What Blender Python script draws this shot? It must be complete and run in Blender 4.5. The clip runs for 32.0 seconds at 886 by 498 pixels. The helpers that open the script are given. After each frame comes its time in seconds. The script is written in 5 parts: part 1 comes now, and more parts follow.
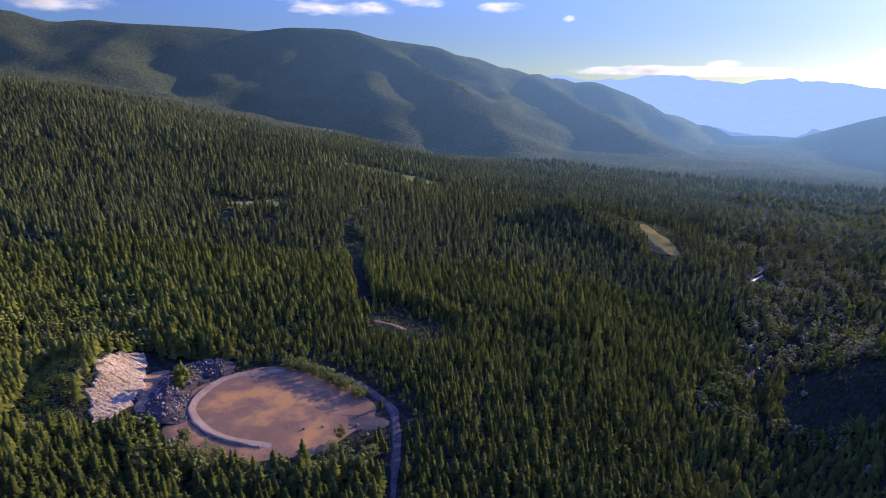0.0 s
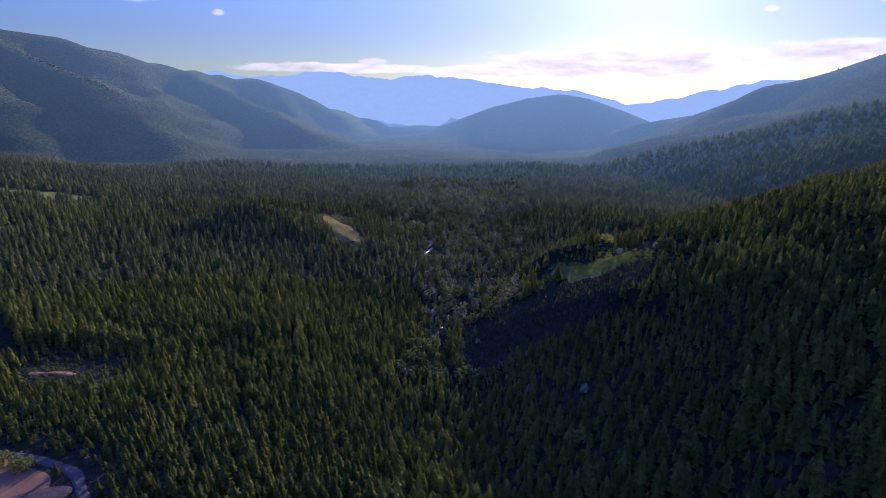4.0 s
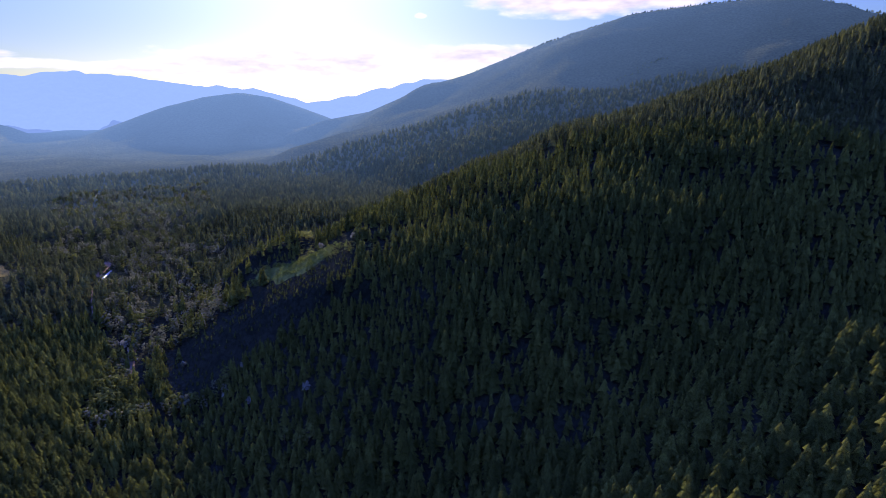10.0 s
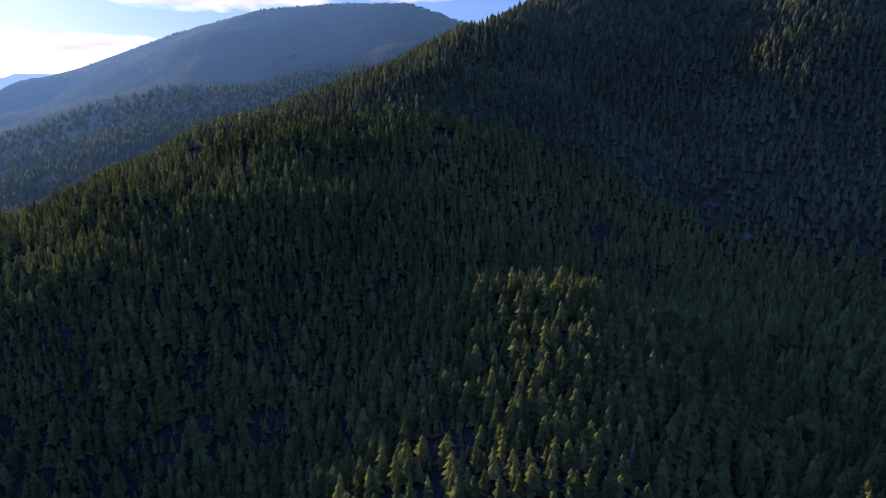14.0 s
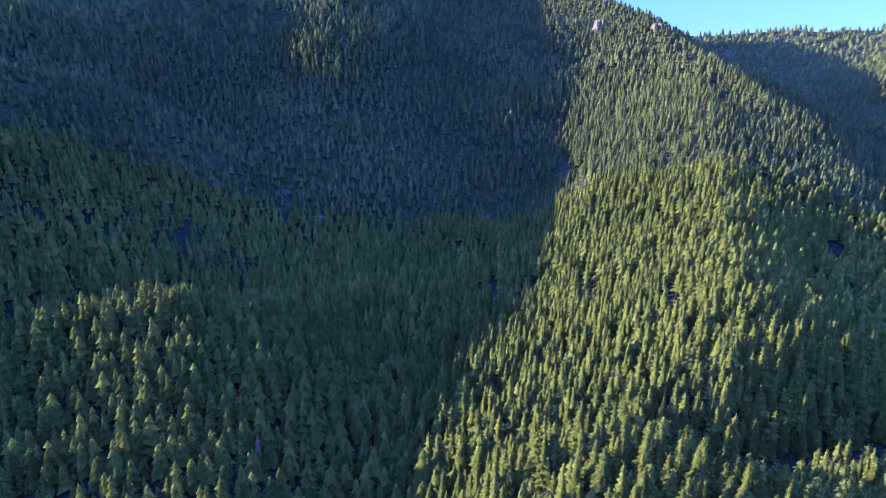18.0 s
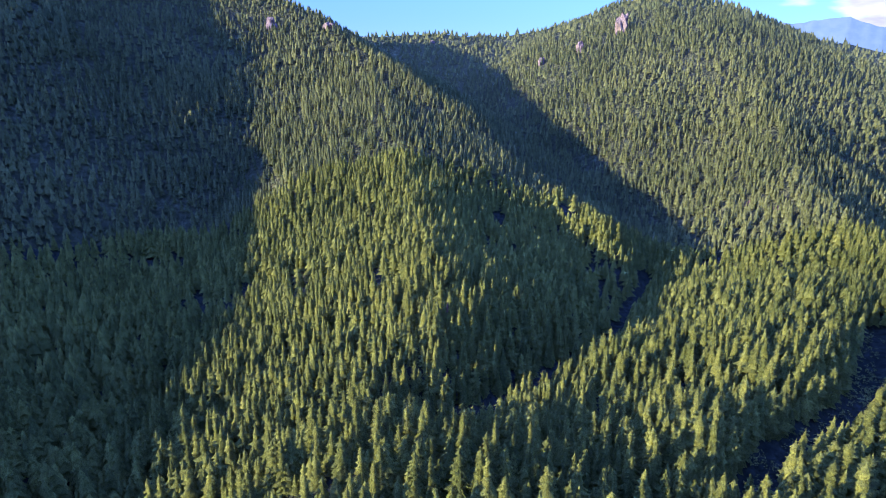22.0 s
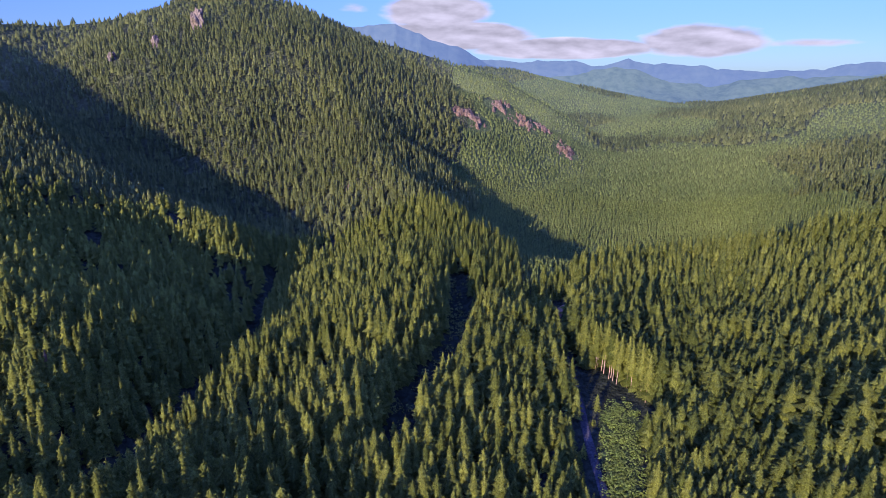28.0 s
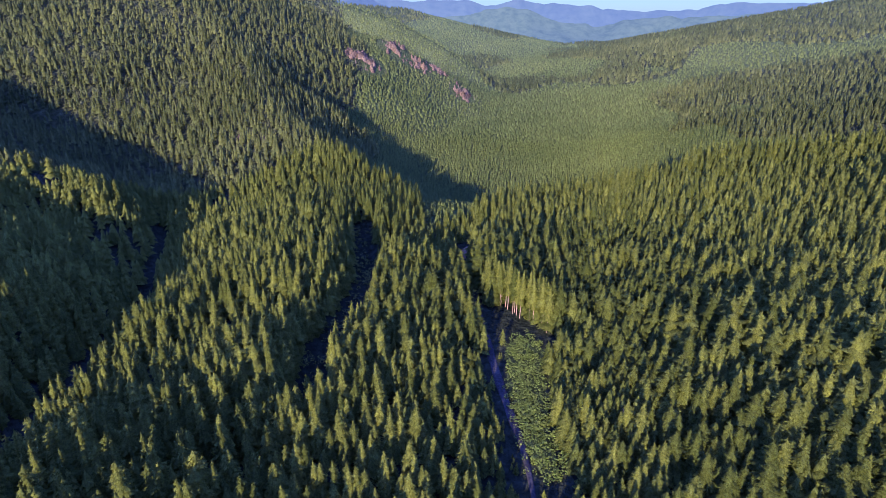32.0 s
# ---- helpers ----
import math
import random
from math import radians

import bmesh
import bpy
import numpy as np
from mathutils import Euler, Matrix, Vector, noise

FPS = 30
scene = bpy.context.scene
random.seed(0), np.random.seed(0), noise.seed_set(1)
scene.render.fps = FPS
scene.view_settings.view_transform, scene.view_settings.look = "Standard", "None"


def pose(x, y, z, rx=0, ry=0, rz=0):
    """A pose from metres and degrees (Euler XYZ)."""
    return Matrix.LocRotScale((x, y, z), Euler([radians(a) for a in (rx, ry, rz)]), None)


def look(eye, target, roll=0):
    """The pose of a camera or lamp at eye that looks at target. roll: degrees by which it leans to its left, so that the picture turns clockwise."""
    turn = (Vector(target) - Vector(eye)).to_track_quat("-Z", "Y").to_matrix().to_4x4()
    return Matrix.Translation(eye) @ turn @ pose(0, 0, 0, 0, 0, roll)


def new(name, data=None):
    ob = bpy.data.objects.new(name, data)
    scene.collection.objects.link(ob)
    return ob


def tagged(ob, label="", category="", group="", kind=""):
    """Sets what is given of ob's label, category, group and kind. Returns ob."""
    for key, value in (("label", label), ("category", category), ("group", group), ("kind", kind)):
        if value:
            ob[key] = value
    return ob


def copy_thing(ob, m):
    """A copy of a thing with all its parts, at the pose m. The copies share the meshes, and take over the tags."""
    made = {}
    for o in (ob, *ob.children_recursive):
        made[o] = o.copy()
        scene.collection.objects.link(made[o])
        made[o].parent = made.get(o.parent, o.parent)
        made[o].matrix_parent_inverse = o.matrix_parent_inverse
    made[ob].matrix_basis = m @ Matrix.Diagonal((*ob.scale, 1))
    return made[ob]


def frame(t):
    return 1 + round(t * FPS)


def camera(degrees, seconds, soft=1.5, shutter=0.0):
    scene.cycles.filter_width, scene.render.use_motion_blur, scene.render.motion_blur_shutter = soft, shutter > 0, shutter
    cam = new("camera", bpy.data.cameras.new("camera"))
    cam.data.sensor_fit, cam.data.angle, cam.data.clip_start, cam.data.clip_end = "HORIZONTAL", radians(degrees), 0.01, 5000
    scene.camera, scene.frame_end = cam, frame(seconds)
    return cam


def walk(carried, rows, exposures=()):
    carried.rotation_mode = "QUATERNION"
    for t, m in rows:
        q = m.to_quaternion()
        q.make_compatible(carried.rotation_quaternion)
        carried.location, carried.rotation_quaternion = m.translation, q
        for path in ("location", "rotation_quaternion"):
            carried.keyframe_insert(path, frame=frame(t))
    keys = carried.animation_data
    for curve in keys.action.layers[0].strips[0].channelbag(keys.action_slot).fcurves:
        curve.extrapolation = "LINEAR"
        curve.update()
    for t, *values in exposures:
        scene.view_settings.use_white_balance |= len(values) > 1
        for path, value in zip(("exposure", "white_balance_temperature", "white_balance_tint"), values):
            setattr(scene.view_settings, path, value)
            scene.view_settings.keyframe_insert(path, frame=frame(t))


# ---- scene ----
import itertools

cam = camera(74.84, 32.0, soft=0.9)
# seconds, yaw to the left, pitch, roll: the eye hovers and turns
TURNS = [
    (0, -4.77, -15.25, 0.83), (0.5, -10.19, -15.15, 0.78), (1, -15.41, -15.14, 0.75), (1.5, -19.25, -15.15, 0.71),
    (2, -22.99, -15.19, 0.53), (2.5, -26.58, -15.22, 0.43), (3, -30.17, -15.28, 0.40), (3.5, -33.21, -15.30, 0.20),
    (5.5, -43.32, -15.43, 0.16), (6, -45.78, -15.44, 0.18), (6.5, -48.04, -15.46, 0.22), (7, -50.29, -15.48, 0.23),
    (7.5, -52.65, -15.49, 0.12), (8, -55.10, -15.52, 0.06), (8.5, -57.65, -15.51, 0.02), (9, -60.34, -15.53, 0.03),
    (9.5, -63.11, -15.50, -0.02), (10, -65.81, -15.48, -0.02), (10.5, -68.53, -15.44, -0.00), (11, -71.92, -15.53, -0.05),
    (11.5, -75.82, -15.61, -0.12), (12, -80.09, -15.69, -0.20), (12.5, -84.73, -15.75, -0.25), (13, -89.35, -15.78, -0.33),
    (13.5, -94.32, -15.87, -0.31), (14, -99.04, -15.95, -0.25), (14.5, -104.07, -16.05, -0.22), (16.5, -125.06, -16.46, 0.22),
    (17, -130.25, -16.43, 0.16), (17.5, -135.30, -16.47, 0.21), (18, -139.92, -16.45, 0.27), (18.5, -143.84, -16.48, 0.22),
    (19, -147.53, -16.55, 0.23), (19.5, -151.21, -16.57, 0.21), (20, -154.78, -16.53, 0.15), (20.5, -158.64, -16.56, 0.11),
    (21, -162.18, -16.58, 0.10), (21.5, -165.79, -16.57, 0.10), (22, -169.48, -16.55, 0.21), (22.5, -173.04, -16.59, 0.23),
    (23, -176.57, -16.65, 0.20), (23.5, -180.10, -16.65, 0.13), (24, -183.64, -16.65, 0.12), (24.5, -187.04, -16.66, 0.12),
    (25, -190.42, -16.66, 0.12), (25.5, -193.57, -16.71, -0.02), (27.5, -204.63, -16.67, 0.14), (28, -207.17, -16.69, 0.18),
    (28.5, -209.97, -16.66, 0.21), (29, -213.58, -16.71, 0.16), (29.5, -215.82, -16.80, 0.11), (30, -216.36, -17.32, 0.13),
    (30.5, -216.69, -18.23, 0.23), (31, -216.92, -19.28, 0.25), (31.5, -217.14, -20.54, 0.25), (32, -217.22, -21.95, 0.20),
]
walk(cam, [(t, pose(0, 0, 200, 90 + p, 0, y) @ pose(0, 0, 0, 0, 0, r)) for t, y, p, r in TURNS],
     exposures=[(0, 1.5, 6600, 24), (1, 1.35, 6450, 26), (2, 1.2, 6350, 29), (6, 1.2, 6250, 32), (10, 1.35, 6250, 33), (13, 1.45, 6300, 32), (14.5, 1.6, 5900, 28), (16.5, 2.9, 5300, 26), (19, 3.0, 5300, 26), (23, 2.54, 5750, 29), (25, 2.11, 6050, 31), (28, 1.93, 5950, 31), (32, 2.03, 5700, 32)])

# ---- light: low evening sun over the valley ----
SUN_BEARING, SUN_HEIGHT = 54.0, 14.5
world = bpy.data.worlds.new("sky")
scene.world = world
world.use_nodes = True
wn, wl = world.node_tree.nodes, world.node_tree.links
wn.clear()


def wnode(kind, **props):
    n = wn.new(kind)
    for key, value in props.items():
        if key == "op":
            n.operation = value
    return n


def wmath(op, *ins):
    n = wnode("ShaderNodeMath", op=op)
    for socket, value in zip(n.inputs, ins):
        if isinstance(value, (int, float)):
            socket.default_value = value
        else:
            wl.new(value, socket)
    return n.outputs[0]


sky = wn.new("ShaderNodeTexSky")
sky.sky_type, sky.sun_disc = "NISHITA", False
sky.sun_elevation, sky.sun_rotation = radians(SUN_HEIGHT), radians(SUN_BEARING)
sky.altitude, sky.air_density, sky.dust_density, sky.ozone_density = 300, 1.0, 0.3, 1.0
geo = wn.new("ShaderNodeTexCoord")
split = wn.new("ShaderNodeSeparateXYZ")
wl.new(geo.outputs["Generated"], split.inputs[0])
bearing = wmath("MULTIPLY", wmath("ARCTAN2", split.outputs[0], split.outputs[1]), 57.2958)
lift = wmath("MULTIPLY", wmath("ARCSINE", split.outputs[2]), 57.2958)
# cloud banks: bearing, elevation, half width, half height, thickness
CLOUDS = [
    (-28, 6.3, 5, 0.7, 0.5), (-5, 7.2, 5, 0.8, 0.55), (3, 7.9, 3, 0.6, 0.5), (9.7, 7.4, 2.2, 0.5, 0.55), (15.9, 6.5, 0.7, 0.3, 0.6), (26, 2.0, 10, 0.5, 1.1), (42, 1.8, 9, 0.7, 1.1), (29.5, 2.6, 2, 0.35, 0.8),
    (52, 2.2, 16, 1.7, 1.1), (63.7, 6.5, 0.7, 0.3, 0.9), (69, 2.9, 8, 1.2, 1.1), (79, 7.6, 12, 1.6, 1.3), (97, 8.2, 7, 1.2, 0.9),
    (206.5, 5.7, 5.5, 1.7, 2.4), (208, 3.5, 8, 1.4, 3.2), (218, 2.4, 9, 1.0, 3.0), (230, 2.9, 5.5, 1.5, 2.3), (238, 2.6, 3.5, 0.35, 0.6), (199, 5.8, 1.5, 0.5, 0.6)]
puff = wn.new("ShaderNodeTexNoise")
puff.inputs["Scale"].default_value, puff.inputs["Detail"].default_value, puff.inputs["Roughness"].default_value = 1.0, 5.0, 0.5
where = wn.new("ShaderNodeCombineXYZ")
wl.new(wmath("MULTIPLY", bearing, 0.30), where.inputs[0])
wl.new(wmath("MULTIPLY", lift, 0.95), where.inputs[1])
wl.new(where.outputs[0], puff.inputs["Vector"])
cover = None
for b, e, wide, tall, thick in CLOUDS:
    turn_to = wmath("WRAP", wmath("SUBTRACT", bearing, b), 180, -180)
    u = wmath("DIVIDE", turn_to, wide)
    v = wmath("DIVIDE", wmath("SUBTRACT", lift, e), tall)
    bump = wmath("MULTIPLY", wmath("SUBTRACT", 1.0, wmath("ADD", wmath("MULTIPLY", u, u), wmath("MULTIPLY", v, v))), thick)
    cover = bump if cover is None else wmath("MAXIMUM", cover, bump)
dense = wmath("ADD", cover, wmath("MULTIPLY", wmath("SUBTRACT", puff.outputs["Fac"], 0.5), 2.3))
ramp = wn.new("ShaderNodeMapRange")
ramp.interpolation_type = "SMOOTHSTEP"
ramp.inputs["From Min"].default_value, ramp.inputs["From Max"].default_value = -0.05, 1.0
wl.new(dense, ramp.inputs["Value"])
# a cloud is brighter towards the sun and greyer below
toward = wmath("COSINE", wmath("MULTIPLY", wmath("SUBTRACT", bearing, SUN_BEARING), 0.0174533))
glow = wmath("ADD", 3.8, wmath("MULTIPLY", wmath("MAXIMUM", toward, -0.55), 2.4))
over = wn.new("ShaderNodeTexNoise")
over.inputs["Scale"].default_value, over.inputs["Detail"].default_value, over.inputs["Roughness"].default_value = 1.0, 4.0, 0.5
above = wn.new("ShaderNodeVectorMath")
above.operation = "ADD"
above.inputs[1].default_value = (0.1, 0.42, 0)
wl.new(where.outputs[0], above.inputs[0])
wl.new(above.outputs[0], over.inputs["Vector"])
under = wmath("SUBTRACT", over.outputs["Fac"], puff.outputs["Fac"])
shade = wmath("MULTIPLY", glow, wmath("SUBTRACT", wmath("SUBTRACT", 1.1, wmath("MULTIPLY", ramp.outputs[0], 0.3)), wmath("MULTIPLY", under, 0.9)))
white = wn.new("ShaderNodeMix")
white.data_type, white.blend_type = "RGBA", "MULTIPLY"
white.inputs["Factor"].default_value = 1.0
white.inputs[6].default_value = (0.955, 0.975, 1.06, 1)
tone = wn.new("ShaderNodeCombineColor")
for i in range(3):
    wl.new(shade, tone.inputs[i])
wl.new(tone.outputs[0], white.inputs[7])
blend = wn.new("ShaderNodeMix")
blend.data_type = "RGBA"
wl.new(ramp.outputs[0], blend.inputs["Factor"])
blue = wn.new("ShaderNodeMix")
blue.data_type, blue.blend_type = "RGBA", "MULTIPLY"
blue.inputs["Factor"].default_value = 1.0
hue = wn.new("ShaderNodeMix")
hue.data_type = "RGBA"
low_hue = wn.new("ShaderNodeMix")
low_hue.data_type = "RGBA"
low_hue.inputs[6].default_value, low_hue.inputs[7].default_value = (0.51, 0.86, 1.68, 1), (0.68, 0.95, 1.38, 1)
wl.new(wmath("MAXIMUM", toward, 0.0), low_hue.inputs["Factor"])
wl.new(low_hue.outputs[2], hue.inputs[6])
hue.inputs[7].default_value = (0.49, 0.655, 2.18, 1)
wl.new(hue.outputs[2], blue.inputs[6])
wl.new(sky.outputs[0], blue.inputs[7])
# bluer overhead than along the hazy horizon, and boosted out of view to fill shade
clear = wn.new("ShaderNodeMapRange")
clear.interpolation_type = "SMOOTHSTEP"
for i, value in ((1, 3.0), (2, 50.0), (3, 0.52), (4, 5.3)):
    clear.inputs[i].default_value = value
wl.new(lift, clear.inputs[0])
wl.new(wmath("MULTIPLY", wmath("MAXIMUM", lift, 0.0), 0.03), hue.inputs["Factor"])
deep = wn.new("ShaderNodeVectorMath")
deep.operation = "SCALE"
wl.new(blue.outputs[2], deep.inputs[0])
wl.new(wmath("MULTIPLY", clear.outputs[0], wmath("ADD", 0.64, wmath("MULTIPLY", toward, 0.04))), deep.inputs["Scale"])
wl.new(deep.outputs[0], blend.inputs[6])
wl.new(white.outputs[2], blend.inputs[7])
back = wn.new("ShaderNodeBackground")
back.inputs["Strength"].default_value = 0.08
wl.new(blend.outputs[2], back.inputs["Color"])
wout = wn.new("ShaderNodeOutputWorld")
wl.new(back.outputs[0], wout.inputs["Surface"])

sun = new("sun", bpy.data.lights.new("sun", "SUN"))
sun.data.energy, sun.data.angle, sun.data.color = 4.9, radians(0.6), (1.0, 0.88, 0.66)
sun.matrix_world = look((math.sin(radians(SUN_BEARING)) * 900, math.cos(radians(SUN_BEARING)) * 900, 900 * math.tan(radians(SUN_HEIGHT))), (0, 0, 0))


# ---- materials ----
def material(name):
    m = bpy.data.materials.new(name)
    m.use_nodes = True
    return m, m.node_tree.nodes, m.node_tree.links, m.node_tree.nodes["Principled BSDF"]


def mixed(nodes, links, a, b, fac):
    n = nodes.new("ShaderNodeMix")
    n.data_type = "RGBA"
    for i, v in ((6, a), (7, b)):
        if isinstance(v, tuple):
            n.inputs[i].default_value = (*v, 1)
        else:
            links.new(v, n.inputs[i])
    links.new(fac, n.inputs["Factor"])
    return n.outputs[2]


def grain(nodes, links, scale, detail=4.0, rough=0.6, lo=0.35, hi=0.65):
    """World-sized noise between 0 and 1."""
    c = nodes.new("ShaderNodeNewGeometry")
    n = nodes.new("ShaderNodeTexNoise")
    n.inputs["Scale"].default_value, n.inputs["Detail"].default_value, n.inputs["Roughness"].default_value = scale, detail, rough
    links.new(c.outputs["Position"], n.inputs["Vector"])
    r = nodes.new("ShaderNodeMapRange")
    r.inputs["From Min"].default_value, r.inputs["From Max"].default_value = lo, hi
    links.new(n.outputs["Fac"], r.inputs["Value"])
    return r.outputs[0]


def bumped(nodes, links, bsdf, fac, depth, strength=1.0):
    b = nodes.new("ShaderNodeBump")
    b.inputs["Strength"].default_value, b.inputs["Distance"].default_value = strength, depth
    links.new(fac, b.inputs["Height"])
    links.new(b.outputs[0], bsdf.inputs["Normal"])


def earthy(name, dark, light, scale, fine, depth, rough=0.9, third=None, third_scale=0.02):
    """Ground, rock or gravel: two tones at two scales, with relief."""
    m, n, l, p = material(name)
    wide, small = grain(n, l, scale), grain(n, l, fine, 6)
    col = mixed(n, l, dark, light, wide)
    grey = mixed(n, l, (0.55, 0.55, 0.55), (1.25, 1.25, 1.25), small)
    mul = n.new("ShaderNodeMix")
    mul.data_type, mul.blend_type = "RGBA", "MULTIPLY"
    mul.inputs["Factor"].default_value = 1
    l.new(col, mul.inputs[6])
    l.new(grey, mul.inputs[7])
    col = mul.outputs[2]
    if third:
        col = mixed(n, l, col, third, grain(n, l, third_scale, 5, 0.6, 0.5, 0.62))
    l.new(col, p.inputs["Base Color"])
    p.inputs["Roughness"].default_value = rough
    p.inputs["Specular IOR Level"].default_value = 0.0
    bumped(n, l, p, small, depth)
    return m


def leafy(name, dark, light, through_light=0.25, per_object=False, cover=0.0, spray_size=2.1):
    """Foliage with a tint for each tree and each branch; some light comes through."""
    m, n, l, p = material(name)
    if per_object:
        src = n.new("ShaderNodeObjectInfo").outputs["Random"]
    else:
        a = n.new("ShaderNodeAttribute")
        a.attribute_name = "tint"
        src = a.outputs["Fac"]
    col = mixed(n, l, dark, light, src)
    isl = n.new("ShaderNodeNewGeometry")
    grey = mixed(n, l, (0.78, 0.78, 0.78), (1.22, 1.22, 1.2), isl.outputs["Random Per Island"])
    mul = n.new("ShaderNodeMix")
    mul.data_type, mul.blend_type = "RGBA", "MULTIPLY"
    mul.inputs["Factor"].default_value = 1
    l.new(col, mul.inputs[6])
    l.new(grey, mul.inputs[7])
    fine = n.new("ShaderNodeMix")
    fine.data_type, fine.blend_type = "RGBA", "MULTIPLY"
    fine.inputs["Factor"].default_value = 1
    l.new(mul.outputs[2], fine.inputs[6])
    l.new(mixed(n, l, (0.75, 0.75, 0.75), (1.25, 1.25, 1.25), grain(n, l, 1.3, 2.0, 0.6, 0.38, 0.62)), fine.inputs[7])
    mul = fine
    l.new(mul.outputs[2], p.inputs["Base Color"])
    p.inputs["Roughness"].default_value = 0.85
    p.inputs["Specular IOR Level"].default_value = 0.0
    t = n.new("ShaderNodeBsdfTranslucent")
    l.new(mul.outputs[2], t.inputs["Color"])
    mix = n.new("ShaderNodeMixShader")
    mix.inputs[0].default_value = through_light
    l.new(p.outputs[0], mix.inputs[1])
    l.new(t.outputs[0], mix.inputs[2])
    if cover:
        # sprays of needles with open gaps between them
        spray = grain(n, l, spray_size, 3.0, 0.65, 0.64 - cover, 0.68 - cover)
        open_air, cut = n.new("ShaderNodeBsdfTransparent"), n.new("ShaderNodeMixShader")
        l.new(spray, cut.inputs[0])
        l.new(open_air.outputs[0], cut.inputs[1])
        l.new(mix.outputs[0], cut.inputs[2])
        mix = cut
    l.new(mix.outputs[0], n["Material Output"].inputs["Surface"])
    return m


MAT = {
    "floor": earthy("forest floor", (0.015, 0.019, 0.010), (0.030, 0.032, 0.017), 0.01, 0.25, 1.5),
    "canopy": earthy("far forest canopy", (0.040, 0.046, 0.018), (0.070, 0.074, 0.028), 0.004, 0.12, 8.0),
    "regrowth": earthy("low regrowth", (0.044, 0.055, 0.016), (0.064, 0.075, 0.022), 0.006, 0.3, 1.0),
    "rubble": earthy("dark rubble", (0.038, 0.030, 0.021), (0.070, 0.055, 0.040), 0.2, 1.0, 0.2),
    "gravel": earthy("gravel", (0.122, 0.070, 0.034), (0.172, 0.100, 0.048), 0.03, 2.6, 0.02, third=(0.26, 0.128, 0.038), third_scale=0.03),
    "berm": earthy("pale crushed stone", (0.150, 0.100, 0.056), (0.215, 0.148, 0.084), 0.1, 1.5, 0.08),
    "sand": earthy("sandy cut bank", (0.175, 0.125, 0.070), (0.255, 0.188, 0.112), 0.06, 0.5, 0.4),
    "rock": earthy("quarried rock", (0.095, 0.070, 0.046), (0.25, 0.185, 0.125), 0.2, 1.2, 0.1),
    "cliff": earthy("cliff rock", (0.085, 0.068, 0.051), (0.165, 0.13, 0.098), 0.06, 0.3, 1.5),
    "scar": earthy("bare slide earth", (0.075, 0.049, 0.029), (0.135, 0.09, 0.054), 0.05, 0.25, 1.0),
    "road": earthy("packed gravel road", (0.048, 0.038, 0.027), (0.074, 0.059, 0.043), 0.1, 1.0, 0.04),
    # darker than the pit road: the firs' shade is put into the colour
    "forest_road": earthy("dirt road darkened for shade", (0.028, 0.024, 0.020), (0.048, 0.041, 0.034), 0.1, 1.0, 0.04),
    "dirt": earthy("bare reddish soil", (0.13, 0.076, 0.038), (0.22, 0.125, 0.06), 0.08, 0.6, 0.1),
    "grass": earthy("dry meadow grass", (0.10, 0.088, 0.026), (0.155, 0.122, 0.034), 0.05, 0.6, 0.3),
    "meadow": earthy("young clear-cut green", (0.085, 0.105, 0.024), (0.14, 0.155, 0.036), 0.015, 0.4, 0.5),
    "bark": earthy("conifer bark", (0.09, 0.065, 0.05), (0.17, 0.13, 0.10), 0.4, 3.0, 0.03),
    "pale_bark": earthy("weathered pale bark", (0.30, 0.24, 0.18), (0.45, 0.37, 0.29), 0.4, 3.0, 0.03),
    "tan_bark": earthy("sunlit tan bark", (0.155, 0.105, 0.072), (0.25, 0.175, 0.122), 0.4, 3.0, 0.03),
    "fir": leafy("fir needles", (0.056, 0.067, 0.014), (0.131, 0.138, 0.025), 0.5, cover=0.24),
    "fir_one": leafy("fir needles near", (0.056, 0.067, 0.014), (0.131, 0.138, 0.025), 0.5, per_object=True, cover=0.24),
    "young": leafy("young fir needles", (0.052, 0.066, 0.016), (0.082, 0.094, 0.022), 0.25),
    "rust": leafy("rust-brown needles", (0.115, 0.062, 0.036), (0.17, 0.095, 0.055), 0.3, per_object=True),
    "leaf": leafy("broad leaves", (0.085, 0.10, 0.024), (0.155, 0.165, 0.038), 0.45, cover=0.25, spray_size=1.5),
    "bright_leaf": leafy("bright clearing leaves", (0.125, 0.16, 0.030), (0.19, 0.215, 0.045), 0.5, cover=0.22, spray_size=1.4),
    "leaf_one": leafy("broad leaves near", (0.085, 0.10, 0.024), (0.155, 0.165, 0.038), 0.45, per_object=True),
    "pale_leaf": leafy("pale leaves partly for haze", (0.11, 0.12, 0.055), (0.20, 0.20, 0.10), 0.5, cover=0.25, spray_size=1.2),
}


